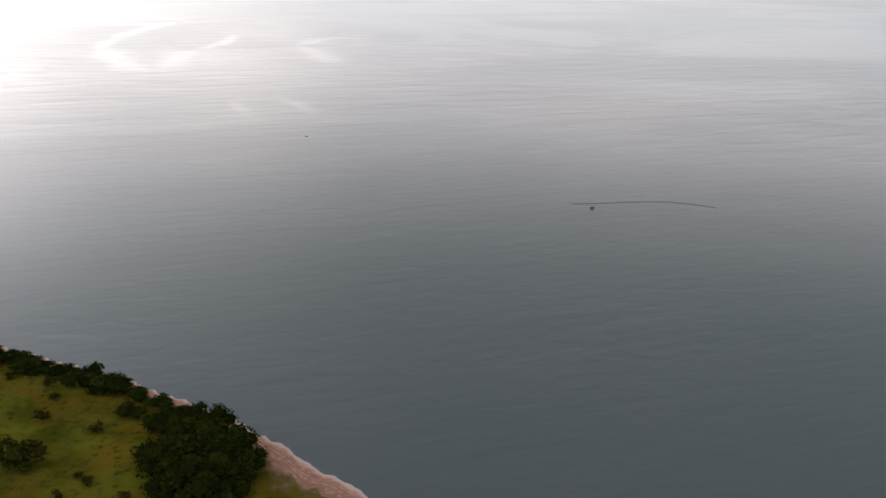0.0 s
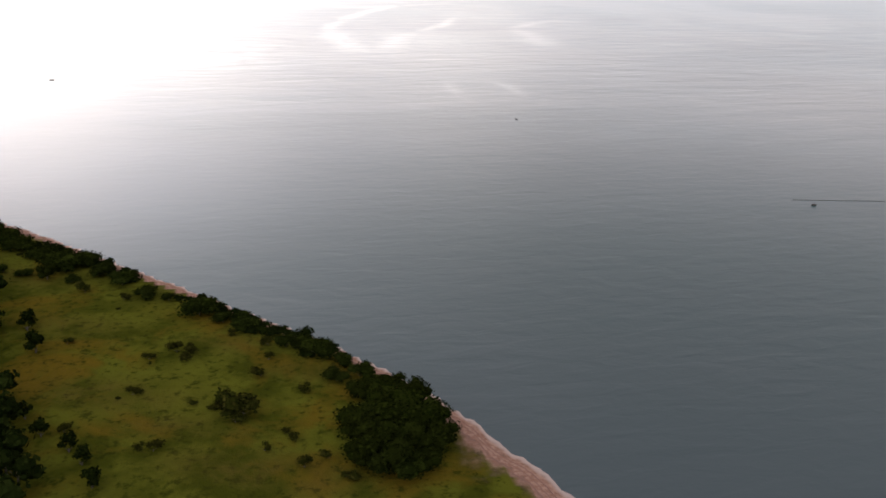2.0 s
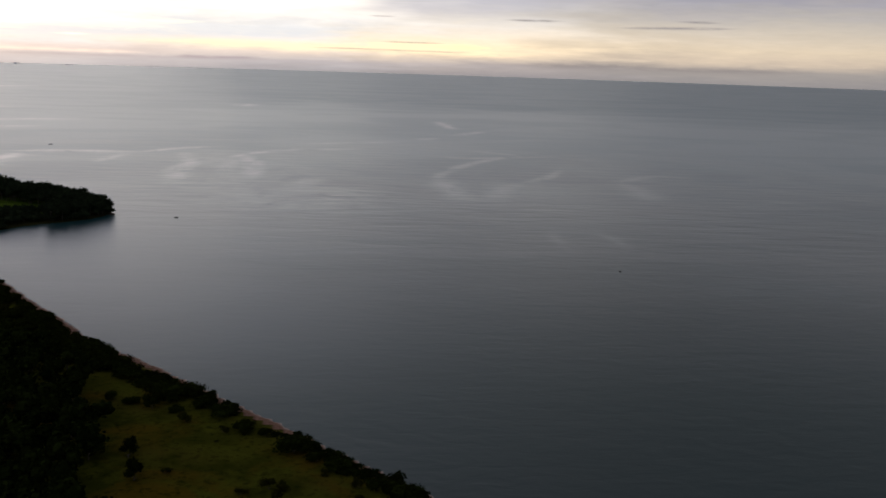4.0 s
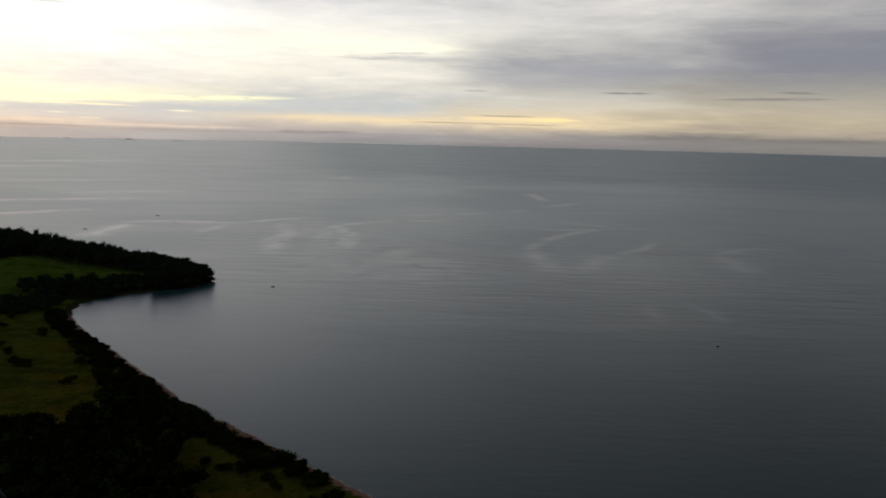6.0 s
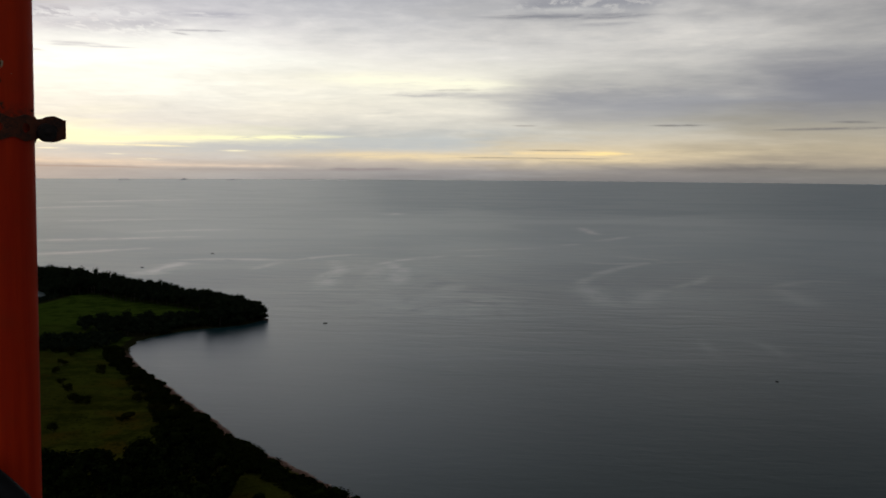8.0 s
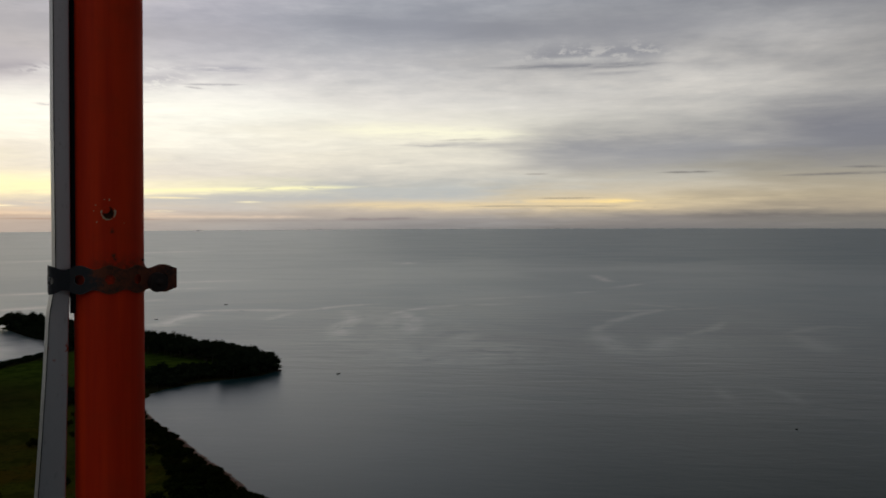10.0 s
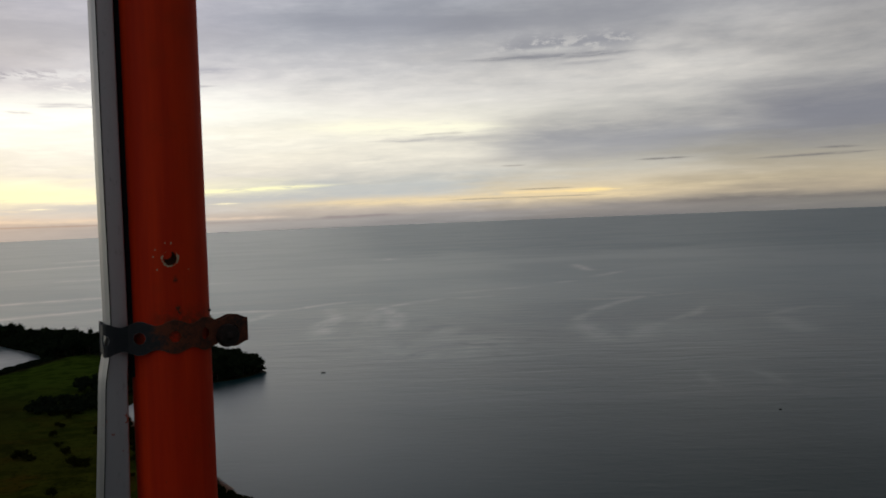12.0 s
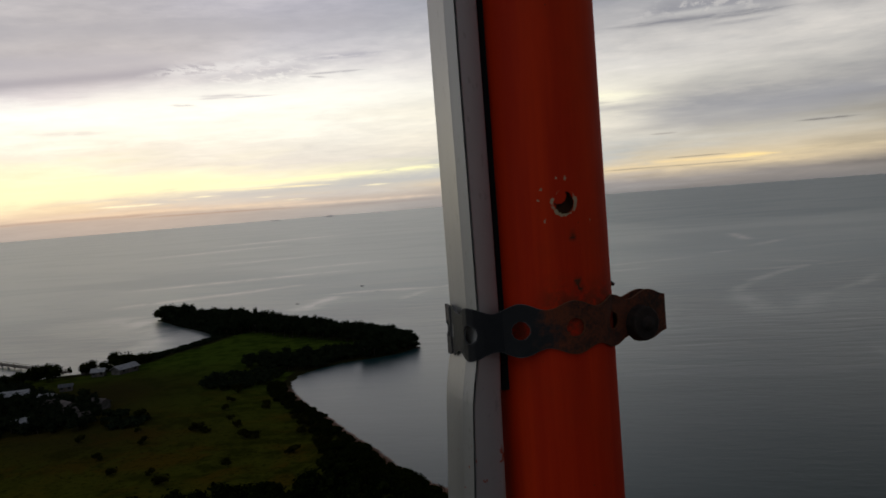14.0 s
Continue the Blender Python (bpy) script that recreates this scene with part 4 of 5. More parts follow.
for x, y, s in NEAR_SHRUBS + FAR_SHRUBS:
    s *= 1.3
    plant("shrub", rng.choice(SHRUB_KINDS), x, y, (s, s * rng.uniform(0.75, 1.0)), rng.uniform(0, 6.28),
          "rounded dark green shrub in rough meadow grass", "shrub", "shrubs on the meadow")
for x, y, s in [(-36, 129, 1.5), (-26, 100, 1.0), (-24, 97, 1.0), (-22, 92, 1.1), (-30, 104, 1.2), (-37, 132, 1.1), (-33, 109, 1.0), (-39, 137, 1.3)]:
    plant("slim_tree", rng.choice(SLIM_KINDS), x, y, (s, s), rng.uniform(0, 6.28),
          "small upright dark tree alone in the meadow", "tree", "small trees on the meadow")


# small scrub scattered over the near meadow
for k in range(24):
    x, y = rng.uniform(-60, 10), rng.uniform(88, 175)
    if x > 26 - 0.62 * (y - 70) or x < -28 - 0.34 * (y - 95):
        continue
    s = rng.choice((0.3, 0.4, 0.5, 0.75))
    plant("low_scrub", rng.choice(SHRUB_KINDS), x, y, (s * rng.uniform(1.0, 1.7), s * 0.7), rng.uniform(0, 6.28),
          "knee-high dark scrub scattered in meadow grass", "shrub", "low scrub on the meadow")


def woods(name, poly, spacing, tall, wide, label, seed, leaves=150, leaf=0.5, inset=0.0, west=0.0, foliage=None, low_edge=None):
    """Woods of many crowns and trunks in one sheet, over a polygon of the plan."""
    r = random.Random(seed)
    poly = np.array(poly, float)
    kinds = []
    for k in range(8):
        cv, cf = crown_arrays(r, wide, tall * 0.86, 6, leaves, leaf)
        tv, tf = trunk_arrays(r, tall * 0.42, 0.16, 3, wide * 0.2)
        cv = [v + Vector((0, 0, tall * 0.06)) for v in cv]
        kinds.append((np.array([tuple(v) for v in cv]), cf, np.array([tuple(v) for v in tv]), tf))
    px, py = [], []
    (x0, y0), (x1, y1) = poly.min(0), poly.max(0)
    y = y0
    while y < y1:
        x = x0
        while x < x1:
            px.append(x + r.uniform(-0.45, 0.45) * spacing)
            py.append(y + r.uniform(-0.45, 0.45) * spacing)
            x += spacing
        y += spacing * 0.9
    px, py = np.array(px), np.array(py)
    ok = inside(px, py, poly)
    ok &= inside(px, py, SHORE) & (distance(px, py, SHORE, True) > inset)
    px, py = px[ok], py[ok]
    pz = land_height(px, py)
    grown = np.ones(len(px)) if low_edge is None else np.clip(0.36 + distance(px, py, np.array(low_edge, float)) / 24, 0, 1)   # lower towards that shore
    verts, faces, mats, base = [], [], [], 0
    for x, y, z, g in zip(px, py, pz, grown):
        cv, cf, tv, tf = r.choice(kinds)
        a, s, h = r.uniform(0, 6.28), r.uniform(0.8, 1.2), r.uniform(0.82, 1.08)
        h *= g
        h *= 1 + west * min(1.0, max(-0.35, (-150 - x) / 80))        # taller trees westward
        c, q = math.cos(a) * s, math.sin(a) * s
        for pts, fs, mi in ((cv, cf, 0), (tv, tf, 1)):
            verts.append(np.stack([pts[:, 0] * c - pts[:, 1] * q + x, pts[:, 0] * q + pts[:, 1] * c + y, pts[:, 2] * h + z - 0.1], -1))
            faces += [[i + base for i in f] for f in fs]
            mats += [mi] * len(fs)
            base += len(pts)
    me = bpy.data.meshes.new(name)
    me.from_pydata(np.concatenate(verts).tolist(), [], faces)
    me.materials.append(foliage or LEAF_HAZED)
    me.materials.append(BARK)
    me.polygons.foreach_set("material_index", mats)
    me.update()
    return tagged(new(name, me), label, "woods", kind="stuff")


woods("inland_woods", [(-124, 158), (-98, 168), (-91, 172), (-85, 175), (-79, 181), (-76, 189), (-69, 189), (-60, 176), (-50, 158), (-43, 146), (-42, 131), (-41, 119), (-34, 108),
                       (-32, 98), (-27, 88), (-45, 66), (-140, 90), (-150, 150)], 4.6, 7.5, 6.2, "dense dark green woods beside the meadow", 5, 170, 0.42, foliage=LEAF_DARK)
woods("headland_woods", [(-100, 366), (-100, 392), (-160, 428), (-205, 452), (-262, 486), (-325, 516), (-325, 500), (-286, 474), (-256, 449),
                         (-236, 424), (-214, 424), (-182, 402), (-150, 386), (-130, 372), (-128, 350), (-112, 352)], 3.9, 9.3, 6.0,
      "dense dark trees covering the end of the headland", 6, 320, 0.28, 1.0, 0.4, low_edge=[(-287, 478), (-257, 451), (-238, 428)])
woods("headland_undergrowth", [(-110, 372), (-112, 384), (-160, 424), (-205, 449), (-262, 483), (-308, 508), (-312, 502), (-286, 474), (-256, 449),
                               (-236, 424), (-226, 424), (-200, 432), (-150, 400), (-125, 380)], 3.6, 2.6, 4.6,
      "low dark bushes under the headland trees", 16, 90, 0.4, 0.2)
woods("bayside_woods", [(-100, 378), (-118, 371), (-135, 362), (-150, 350), (-168, 340), (-173, 328), (-158, 324), (-146, 326), (-140, 322), (-128, 336),
                        (-108, 350)], 4.0, 6.6, 6.2, "dark mangrove trees lining the still bay", 7, 200, 0.36, 1.6, low_edge=[(-142, 322), (-139, 333), (-131, 344), (-121, 353)])
woods("scrub", [(-168, 290), (-170, 312), (-154, 319), (-143, 314), (-146, 297), (-154, 288)], 4.0, 3.8, 4.8, "low dark scrub across the neck of land", 8, 120, 0.4)
woods("shore_scrub", [(-243, 344), (-238, 372), (-232, 410), (-234, 430), (-226, 424), (-226, 400), (-229, 368), (-232, 342)], 3.0, 1.9, 3.6,
      "low dark scrub along the far village shore", 9, 110, 0.35, 0.3)
woods("village_trees", [(-252, 324), (-262, 316), (-285, 302), (-300, 292), (-290, 286), (-268, 302), (-255, 312)], 5.0, 5.2, 6.4,
      "dark round trees behind the village shore", 12, 130, 0.5, 0.5)
woods("village_garden_trees", [(-182, 251), (-175, 237), (-184, 232), (-202, 226), (-260, 240), (-290, 280), (-275, 300), (-240, 292), (-226, 279), (-202, 276)], 5.0, 5.2, 5.6,
      "dark garden trees crowding round the village houses", 10, 120, 0.45)
woods("thorn_scrub", [(-181, 256), (-175, 257), (-163, 249), (-157, 237), (-167, 236), (-178, 246)], 4.2, 2.4, 4.0,
      "low dark thorn scrub at the edge of the village", 13, 110, 0.4)
for x, y, s in [(-243, 332, 0.95), (-236, 334, 0.75), (-231, 337, 1.25), (-229, 353, 0.8), (-249, 316, 1.25), (-226, 340, 0.9), (-258, 317, 1.0), (-254, 302, 1.0)]:
    plant("shore_tree", rng.choice(BIG_KINDS), x, y, (s, s * rng.uniform(0.95, 1.1)), rng.uniform(0, 6.28),
          "broad dark tree among the houses on the village shore", "tree", "trees on the village shore")
for x, y, wide, tall in [(-311, 505, 9.0, 9.5), (-315.5, 508.5, 9.5, 8.5)]:
    plant("headland_tree", rng.choice(BIG_KINDS), x, y, (wide / 7.4, tall / 7.8), rng.uniform(0, 6.28),
          "broad dark tree reaching out over the tip of the headland", "tree", "trees on the headland tip")
plant("palm", SLIM_KINDS[0], -256, 337, (1.2, 1.6), 0.4, "slim dark palm standing alone at the village shore", "tree", "palms")

# ================= village =================
def house(x, y, turn, wide, deep, tall, roof_mat, label):
    z = float(land_height(x, y))
    top = new("house")
    top.matrix_world = pose(x, y, z - 0.1, 0, 0, turn)
    h, d = wide / 2, deep / 2
    bm = bmesh.new()
    box(bm, -h, h, -d, d, 0, tall)
    part("wall", finish(bm, "wall", WALL), top)
    bm = bmesh.new()
    ridge, o = deep * 0.28, 0.5
    prof = [(-d - o, tall - 0.15), (0, tall + ridge), (d + o, tall - 0.15), (d + o, tall - 0.03), (0, tall + ridge + 0.14), (-d - o, tall - 0.03)]
    a = [bm.verts.new((-h - o, py, pz)) for py, pz in prof]
    b = [bm.verts.new((h + o, py, pz)) for py, pz in prof]
    for i in range(6):
        j = (i + 1) % 6
        bm.faces.new((a[i], a[j], b[j], b[i]))
    bm.faces.new((a[0], a[5], a[4], a[1]))
    bm.faces.new((a[1], a[4], a[3], a[2]))
    bm.faces.new((b[1], b[4], b[5], b[0]))
    bm.faces.new((b[2], b[3], b[4], b[1]))
    part("roof", finish(bm, "roof", roof_mat), top)
    bm = bmesh.new()
    for s in (-1, 1):
        t = [bm.verts.new(p) for p in ((s * h, -d, tall), (s * h, d, tall), (s * h, 0, tall + ridge - 0.05))]
        t2 = [bm.verts.new((v.co.x - s * 0.15, v.co.y, v.co.z)) for v in t]
        bm.faces.new(t), bm.faces.new(t2[::-1])
        for i in range(3):
            bm.faces.new((t[i], t2[i], t2[(i + 1) % 3], t[(i + 1) % 3]))
    part("gable", finish(bm, "gable", WALL), top)
    bm = bmesh.new()
    box(bm, -0.45, 0.45, -d - 0.05, -d + 0.02, 0.1, 2.1)
    part("door", finish(bm, "door", TIMBER), top)
    for wx in (-h * 0.6, h * 0.6):
        bm = bmesh.new()
        box(bm, wx - 0.55, wx + 0.55, -d - 0.05, -d + 0.02, 1.0, 2.0)
        win = part("window", finish(bm, "window", TIMBER), top)
        bm = bmesh.new()
        box(bm, wx - 0.48, wx + 0.48, -d - 0.07, -d - 0.045, 1.07, 1.93)
        part("pane", finish(bm, "pane", GLASS_DARK), win)
    return tagged(top, label, "house", "village houses")


for x, y, a, w_, d_, t_, light in [(-222, 327, 75, 10, 5, 2.2, 2), (-231, 322, 20, 5, 4, 2.2, 2), (-244, 334, 15, 6, 4, 2.4, 0), (-234, 275, 30, 11, 5, 2.8, 2),
                                   (-217, 272, 10, 5, 4, 2.6, 2), (-209, 262, 40, 6, 5, 2.6, 0), (-200, 260, -30, 7, 5, 2.6, 0), (-200.5, 238, 65, 5, 4, 2.6, 2),
                                   (-193, 250, 60, 6, 4.5, 2.5, 0), (-184, 248, 45, 4.5, 4, 2.3, 0), (-191, 265, -15, 6, 4, 2.4, 0), (-225, 293, 30, 4.5, 3, 1.9, 1)]:
    house(x, y, a, w_, d_, t_, (ROOF_RUST, ROOF, ROOF_PALE)[light],
          "small village house with a pale sheet-metal gable roof" if light else "small village house with a rusty gable roof")

# long jetty from the village
jetty = new("jetty")
A, B = Vector((-258, 336, 1.3)), Vector((-420, 412, 1.3))
run = (B - A).normalized()
jetty.matrix_world = Matrix.Translation((A.x, A.y, 0)) @ Matrix.Rotation(math.atan2(run.y, run.x), 4, "Z")
length = (B - A).length
bm = bmesh.new()
box(bm, -2, length, -1.3, 1.3, 0.95, 1.55)
part("deck", finish(bm, "deck", TIMBER), jetty)
bm = bmesh.new()
for side in (-1.2, 1.2):
    box(bm, -2, length, side - 0.06, side + 0.06, 2.1, 2.22)
part("handrail", finish(bm, "handrail", TIMBER), jetty)
post_mesh = None
for k in range(0, int(length), 6):
    for side in (-1.15, 1.15):
        if post_mesh is None:
            vf = tube([(0, 0, -2.2), (0, 0, 0), (0, 0, 2.1)], 0.16, 8)
            post_mesh = mesh_from("post", vf[0], vf[1], TIMBER, True)
        part("post", post_mesh, jetty, at=pose(k + 1, side, 0))
tagged(jetty, "long narrow timber jetty reaching out over shallow water", "jetty")

# ================= on the water =================
def boat(x, y, turn, long, label):
    top = new("boat")
    top.matrix_world = pose(x, y, 0, 0, 0, turn)
    verts, faces = [], []
    secs = [(-0.5, 0.35, 0.55), (-0.3, 0.8, 0.45), (0.0, 1.0, 0.42), (0.28, 0.75, 0.5), (0.5, 0.05, 0.8)]
    for s, wd, hh in secs:
        wdt = wd * long * 0.09
        for u, v in ((-1, hh), (-0.75, 0.0), (0, -0.2), (0.75, 0.0), (1, hh), (0.85, hh), (0.6, 0.12), (-0.6, 0.12), (-0.85, hh)):
            verts.append((s * long, u * wdt, v * min(1.0, long / 4.5)))
    for i in range(4):
        for k in range(9):
            j = (k + 1) % 9
            faces.append((i * 9 + k, (i + 1) * 9 + k, (i + 1) * 9 + j, i * 9 + j))
    faces += [tuple(range(9)), tuple(range(36, 45))[::-1]]
    part("hull", mesh_from("hull", verts, faces, HULL), top)
    bm = bmesh.new()
    for s in (-0.2, 0.12):
        box(bm, s * long - 0.12, s * long + 0.12, -long * 0.075, long * 0.075, 0.3, 0.36)
    part("thwart", finish(bm, "thwart", TIMBER), top)
    for side in (-1, 1):
        vf = tube([(-0.38 * long, side * long * 0.25, 0.05), (0, side * long * 0.25, 0.0), (0.4 * long, side * long * 0.25, 0.18)], 0.07, 6)
        part("outrigger", mesh_from("outrigger", vf[0], vf[1], TIMBER, True), top)
    for s in (-0.22, 0.2):
        vf = tube([(s * long, -long * 0.25, 0.08), (s * long, 0, 0.62), (s * long, long * 0.25, 0.08)], 0.05, 6)
        part("crossbeam", mesh_from("crossbeam", vf[0], vf[1], TIMBER, True), top)
    return tagged(top, label, "boat", "small boats")


boat(-231, 655, 10, 2.6, "small dark outrigger boat afloat far out")
boat(-243, 557, -5, 2.5, "small dark outrigger boat near the headland")
boat(-81.5, 366.7, 5, 1.7, "small dark boat drifting off the wooded point")
buoy = new("buoy")
buoy.matrix_world = pose(79.1, 281.4, 0)
vf = tube([(-0.34, 0, 0.06), (-0.22, 0, 0.09), (0.22, 0, 0.09), (0.34, 0, 0.06)], 0.17, 12)
part("float", mesh_from("float", vf[0], vf[1], WALL, True), buoy)
vf = tube([(0, 0, 0.05), (0.02, 0, 0.3), (0.03, 0, 0.5)], 0.02, 6)
part("stick", mesh_from("stick", vf[0], vf[1], TIMBER, True), buoy)
tagged(buoy, "small pale net float alone on open water", "buoy")
rrng = random.Random(3)
bm = bmesh.new()
bmesh.ops.create_icosphere(bm, subdivisions=3, radius=1.0)
for v in bm.verts:
    v.co *= 1 + 0.25 * math.sin(3.1 * v.co.x + 1.0) * math.cos(2.3 * v.co.y) + rrng.uniform(-0.07, 0.07)
    v.co = Vector((v.co.x * 1.5, v.co.y * 0.9, v.co.z * 0.45))
rock = new("rock", finish(bm, "rock", BARK))
rock.matrix_world = pose(-108.5, 372.0, 0.1, 0, 0, 20)
tagged(rock, "low dark wet rock off the wooded point", "rock")

# fish trap: a float and a sagging line of small floats
trap = new("fish_trap")
trap.matrix_world = pose(126, 184, 0)
vf = tube([(-0.5, 0, 0.1), (-0.2, 0, 0.2), (0.3, 0, 0.2), (0.55, 0, 0.1)], 0.22, 10)
part("float", mesh_from("float", vf[0], vf[1], FOAM, True), trap)
vf = tube([(0, 0, 0.1), (0.02, 0, 0.4), (0.03, 0, 0.7)], 0.03, 6)
part("pole", mesh_from("pole", vf[0], vf[1], TIMBER, True), trap)
line = smooth_line([(-3, 4.6), (1, 4.0), (6, 3), (19, 0.5), (26, -3), (32, -9)], 1.6)
vf = tube([(px, py, 0.0) for px, py in line], 0.07, 8)
part("float_line", mesh_from("float_line", vf[0], vf[1], FOAM, True), trap)
tagged(trap, "dark float with a long sagging net line in the water", "fish trap")

# far islands on the skyline
for az, ln, hh in ((24.5, 60, 3.6), (21.0, 50, 5.0), (18.2, 50, 3.6), (13.6, 150, 2.4), (11.4, 60, 2.0)):
    r, a = 4700, radians(az)
    verts, faces = [], []
    n = 15
    for i in range(n):
        u = -1 + 2 * i / (n - 1)
        prof = hh * (1 - u * u) ** 0.7 * (1 + 0.3 * math.sin(5 * u + az))
        verts += [(u * ln / 2, -9 * (1 - u * u) - 0.5, -1), (u * ln / 2, 0, prof), (u * ln / 2, 9 * (1 - u * u) + 0.5, -1)]
    for i in range(n - 1):
        for k in (0, 1):
            faces.append((i * 3 + k, (i + 1) * 3 + k, (i + 1) * 3 + k + 1, i * 3 + k + 1))
    isl = new("island", mesh_from("island", verts, faces, ISLAND, True))
    isl.matrix_world = pose(-math.sin(a) * r, math.cos(a) * r, 0, 0, 0, az)
    tagged(isl, "low wooded island painted pale with haze on the far horizon", "island", "far islands")

# ================= mast leg beside the camera =================
LEG_X, LEG_Y, LEG_Z = -0.4484, 0.8131, 65.0
LEAN = Vector((-0.00046, 0.02436, 1.0)).normalized()
side_x = Vector((1, 0, 0)) - LEAN * LEAN.x
side_x.normalize()
LEG = Matrix(((side_x.x, LEAN.cross(side_x).x, LEAN.x, LEG_X), (side_x.y, LEAN.cross(side_x).y, LEAN.y, LEG_Y),
              (side_x.z, LEAN.cross(side_x).z, LEAN.z, LEG_Z), (0, 0, 0, 1)))
LR = 0.030                       # tube radius
HOLE_A, HOLE_Z = radians(-65), 0.027
STRAP_Z = -0.032

mast_leg = new("mast_leg")
mast_leg.matrix_world = LEG


def leg_tube():
    """Steel tube with a ragged bolt hole: finely divided near the hole."""
    zs = [-62.6, -30, -8, -1.5, -0.4] + list(np.arange(-0.1, HOLE_Z - 0.0135, 0.002)) + list(np.arange(HOLE_Z - 0.012, HOLE_Z + 0.012, 0.0006)) \
        + list(np.arange(HOLE_Z + 0.0135, 0.09, 0.004)) + [0.2, 0.6, 2.0, 5.0]
    arc = sorted(set([round(a, 5) for a in np.linspace(-math.pi, math.pi, 97)[:-1]] + [round(HOLE_A + a, 5) for a in np.arange(-0.62, 0.62, 0.02)]))
    n = len(arc)
    verts, chip, rust, faces = [], [], [], []
    for z in zs:
        for a in arc:
            verts.append((math.cos(a) * LR, math.sin(a) * LR, z))
            u, v = (a - HOLE_A) * LR, z - HOLE_Z
            q = math.hypot(u, v)
            ring = max(0.0, 1 - abs(q - 0.0058) / 0.0019) * (1.0 if v < 0.002 else 0.5) * (0.8 + 0.2 * math.sin(3 * math.atan2(v, u) + 1.0))
            for cu, cv, cr in ((-0.0098, -0.0082, 0.0022), (-0.0105, 0.0068, 0.002), (0.001, 0.0112, 0.0026), (-0.003, 0.0115, 0.0018),
                               (-0.012, 0.0015, 0.002), (0.0135, -0.0092, 0.0015)):
                ring = max(ring, 0.68 * max(0.0, 1 - math.hypot(u - cu, v - cv) / cr))
            chip.append(ring)
            r_ = 0.0
            for cu, cv, cr in ((0.0030, -0.0165, 0.0022), (0.0040, -0.0375, 0.0028), (0.0052, -0.0415, 0.0024)):
                r_ = max(r_, min(1.0, 2.2 * max(0.0, 1 - math.hypot(u - cu, v - cv) / cr)))
            r_ = max(r_, 0.75 * math.exp(-((v + 0.050) / 0.011) ** 2) * (1 if a > HOLE_A - 0.25 else math.exp(-((a - HOLE_A + 0.25) / 0.25) ** 2)))
            rust.append(max(r_, 0.75 * math.exp(-((v + 0.058) / 0.0085) ** 4)))      # shade under the strap, painted in the rust tone
    for i in range(len(zs) - 1):
        for k in range(n):
            j = (k + 1) % n
            u, v = (arc[k] + (arc[j] if j else arc[k])) / 2, (zs[i] + zs[i + 1]) / 2 - HOLE_Z
            u = (u - HOLE_A) * LR
            gone = math.hypot(u * 1.0, (v + 0.0002) * 0.86) < 0.0046 and math.hypot(u + 0.0026, v - 0.0030) > 0.0037
            if not gone:
                faces.append((i * n + k, i * n + j, (i + 1) * n + j, (i + 1) * n + k))
    inner = len(verts)
    for z in (-62.6, 5.0):
        for k in range(48):
            a = 2 * math.pi * k / 48
            verts.append((math.cos(a) * (LR - 0.004), math.sin(a) * (LR - 0.004), z))
            chip.append(0.0), rust.append(1.0)
    for k in range(48):
        faces.append((inner + k, inner + 48 + k, inner + 48 + (k + 1) % 48, inner + (k + 1) % 48))
    me = mesh_from("tube", verts, faces, PAINT, True)
    me.attributes.new("chip", "FLOAT", "POINT").data.foreach_set("value", np.array(chip, np.float32))
    me.attributes.new("rust", "FLOAT", "POINT").data.foreach_set("value", np.array(rust, np.float32))
    return me


part("tube", leg_tube(), mast_leg)
vf = tube([(LR - 0.002, 0.003, STRAP_Z + 0.0175), (LR - 0.0002, 0.003, STRAP_Z + 0.0172), (LR + 0.0014, 0.003, STRAP_Z + 0.0165)], 0.0016, 8, 0.5)
part("weld_bead", mesh_from("weld_bead", vf[0], vf[1], STEEL, True), mast_leg, "rusty weld bead")
tagged(mast_leg, "red-painted steel tube leg of a mast, chipped round a hole", "mast leg")

# aluminium cable channel strapped beside the leg
FACE = radians(-60)
out_n = Vector((math.cos(FACE), math.sin(FACE), 0))
out_u = Vector((math.sin(FACE), -math.cos(FACE), 0))          # to the left, seen from the open side
channel = new("cable_channel")
channel.matrix_world = LEG
CH_U, CH_W, CH_N, CH_D = 0.0329, 0.0151, 0.0192, 0.0371


def channel_drift(z):
    low = max(0.0, STRAP_Z + 0.003 - z)
    bend = min(1.0, low / 0.040)
    return min(0.0036 * bend * bend * (3 - 2 * bend) + 0.045 * low + 0.08 * low * low, 0.035) + (0.0006 if z > 0 else 0)


def sweep(profile, zs):
    verts, faces = [], []
    n = len(profile)
    for z in zs:
        for u, v in profile:
            slack = min(1.0, max(0.35, 0.35 + 0.65 * (u - CH_U) / (CH_W - 0.0032)))      # the cover gapes as it leaves the leg
            p = out_u * (u + channel_drift(z) * slack) + out_n * v
            verts.append((p.x, p.y, z))
    for i in range(len(zs) - 1):
        for k in range(n):
            j = (k + 1) % n
            faces.append((i * n + k, i * n + j, (i + 1) * n + j, (i + 1) * n + k))
    faces += [tuple(range(n))[::-1], tuple((len(zs) - 1) * n + k for k in range(n))]
    return verts, faces


levels = [-62.0, -20, -3, -0.9, -0.5] + list(np.arange(-0.4, -0.06, 0.006)) + list(np.arange(-0.06, -0.001, 0.003)) + [0.0, 0.1, 0.3, 1.0, 4.9]
u0, u1, n0, n1 = CH_U, CH_U + CH_W, CH_N, CH_N - CH_D
seam = u1 - 0.0032
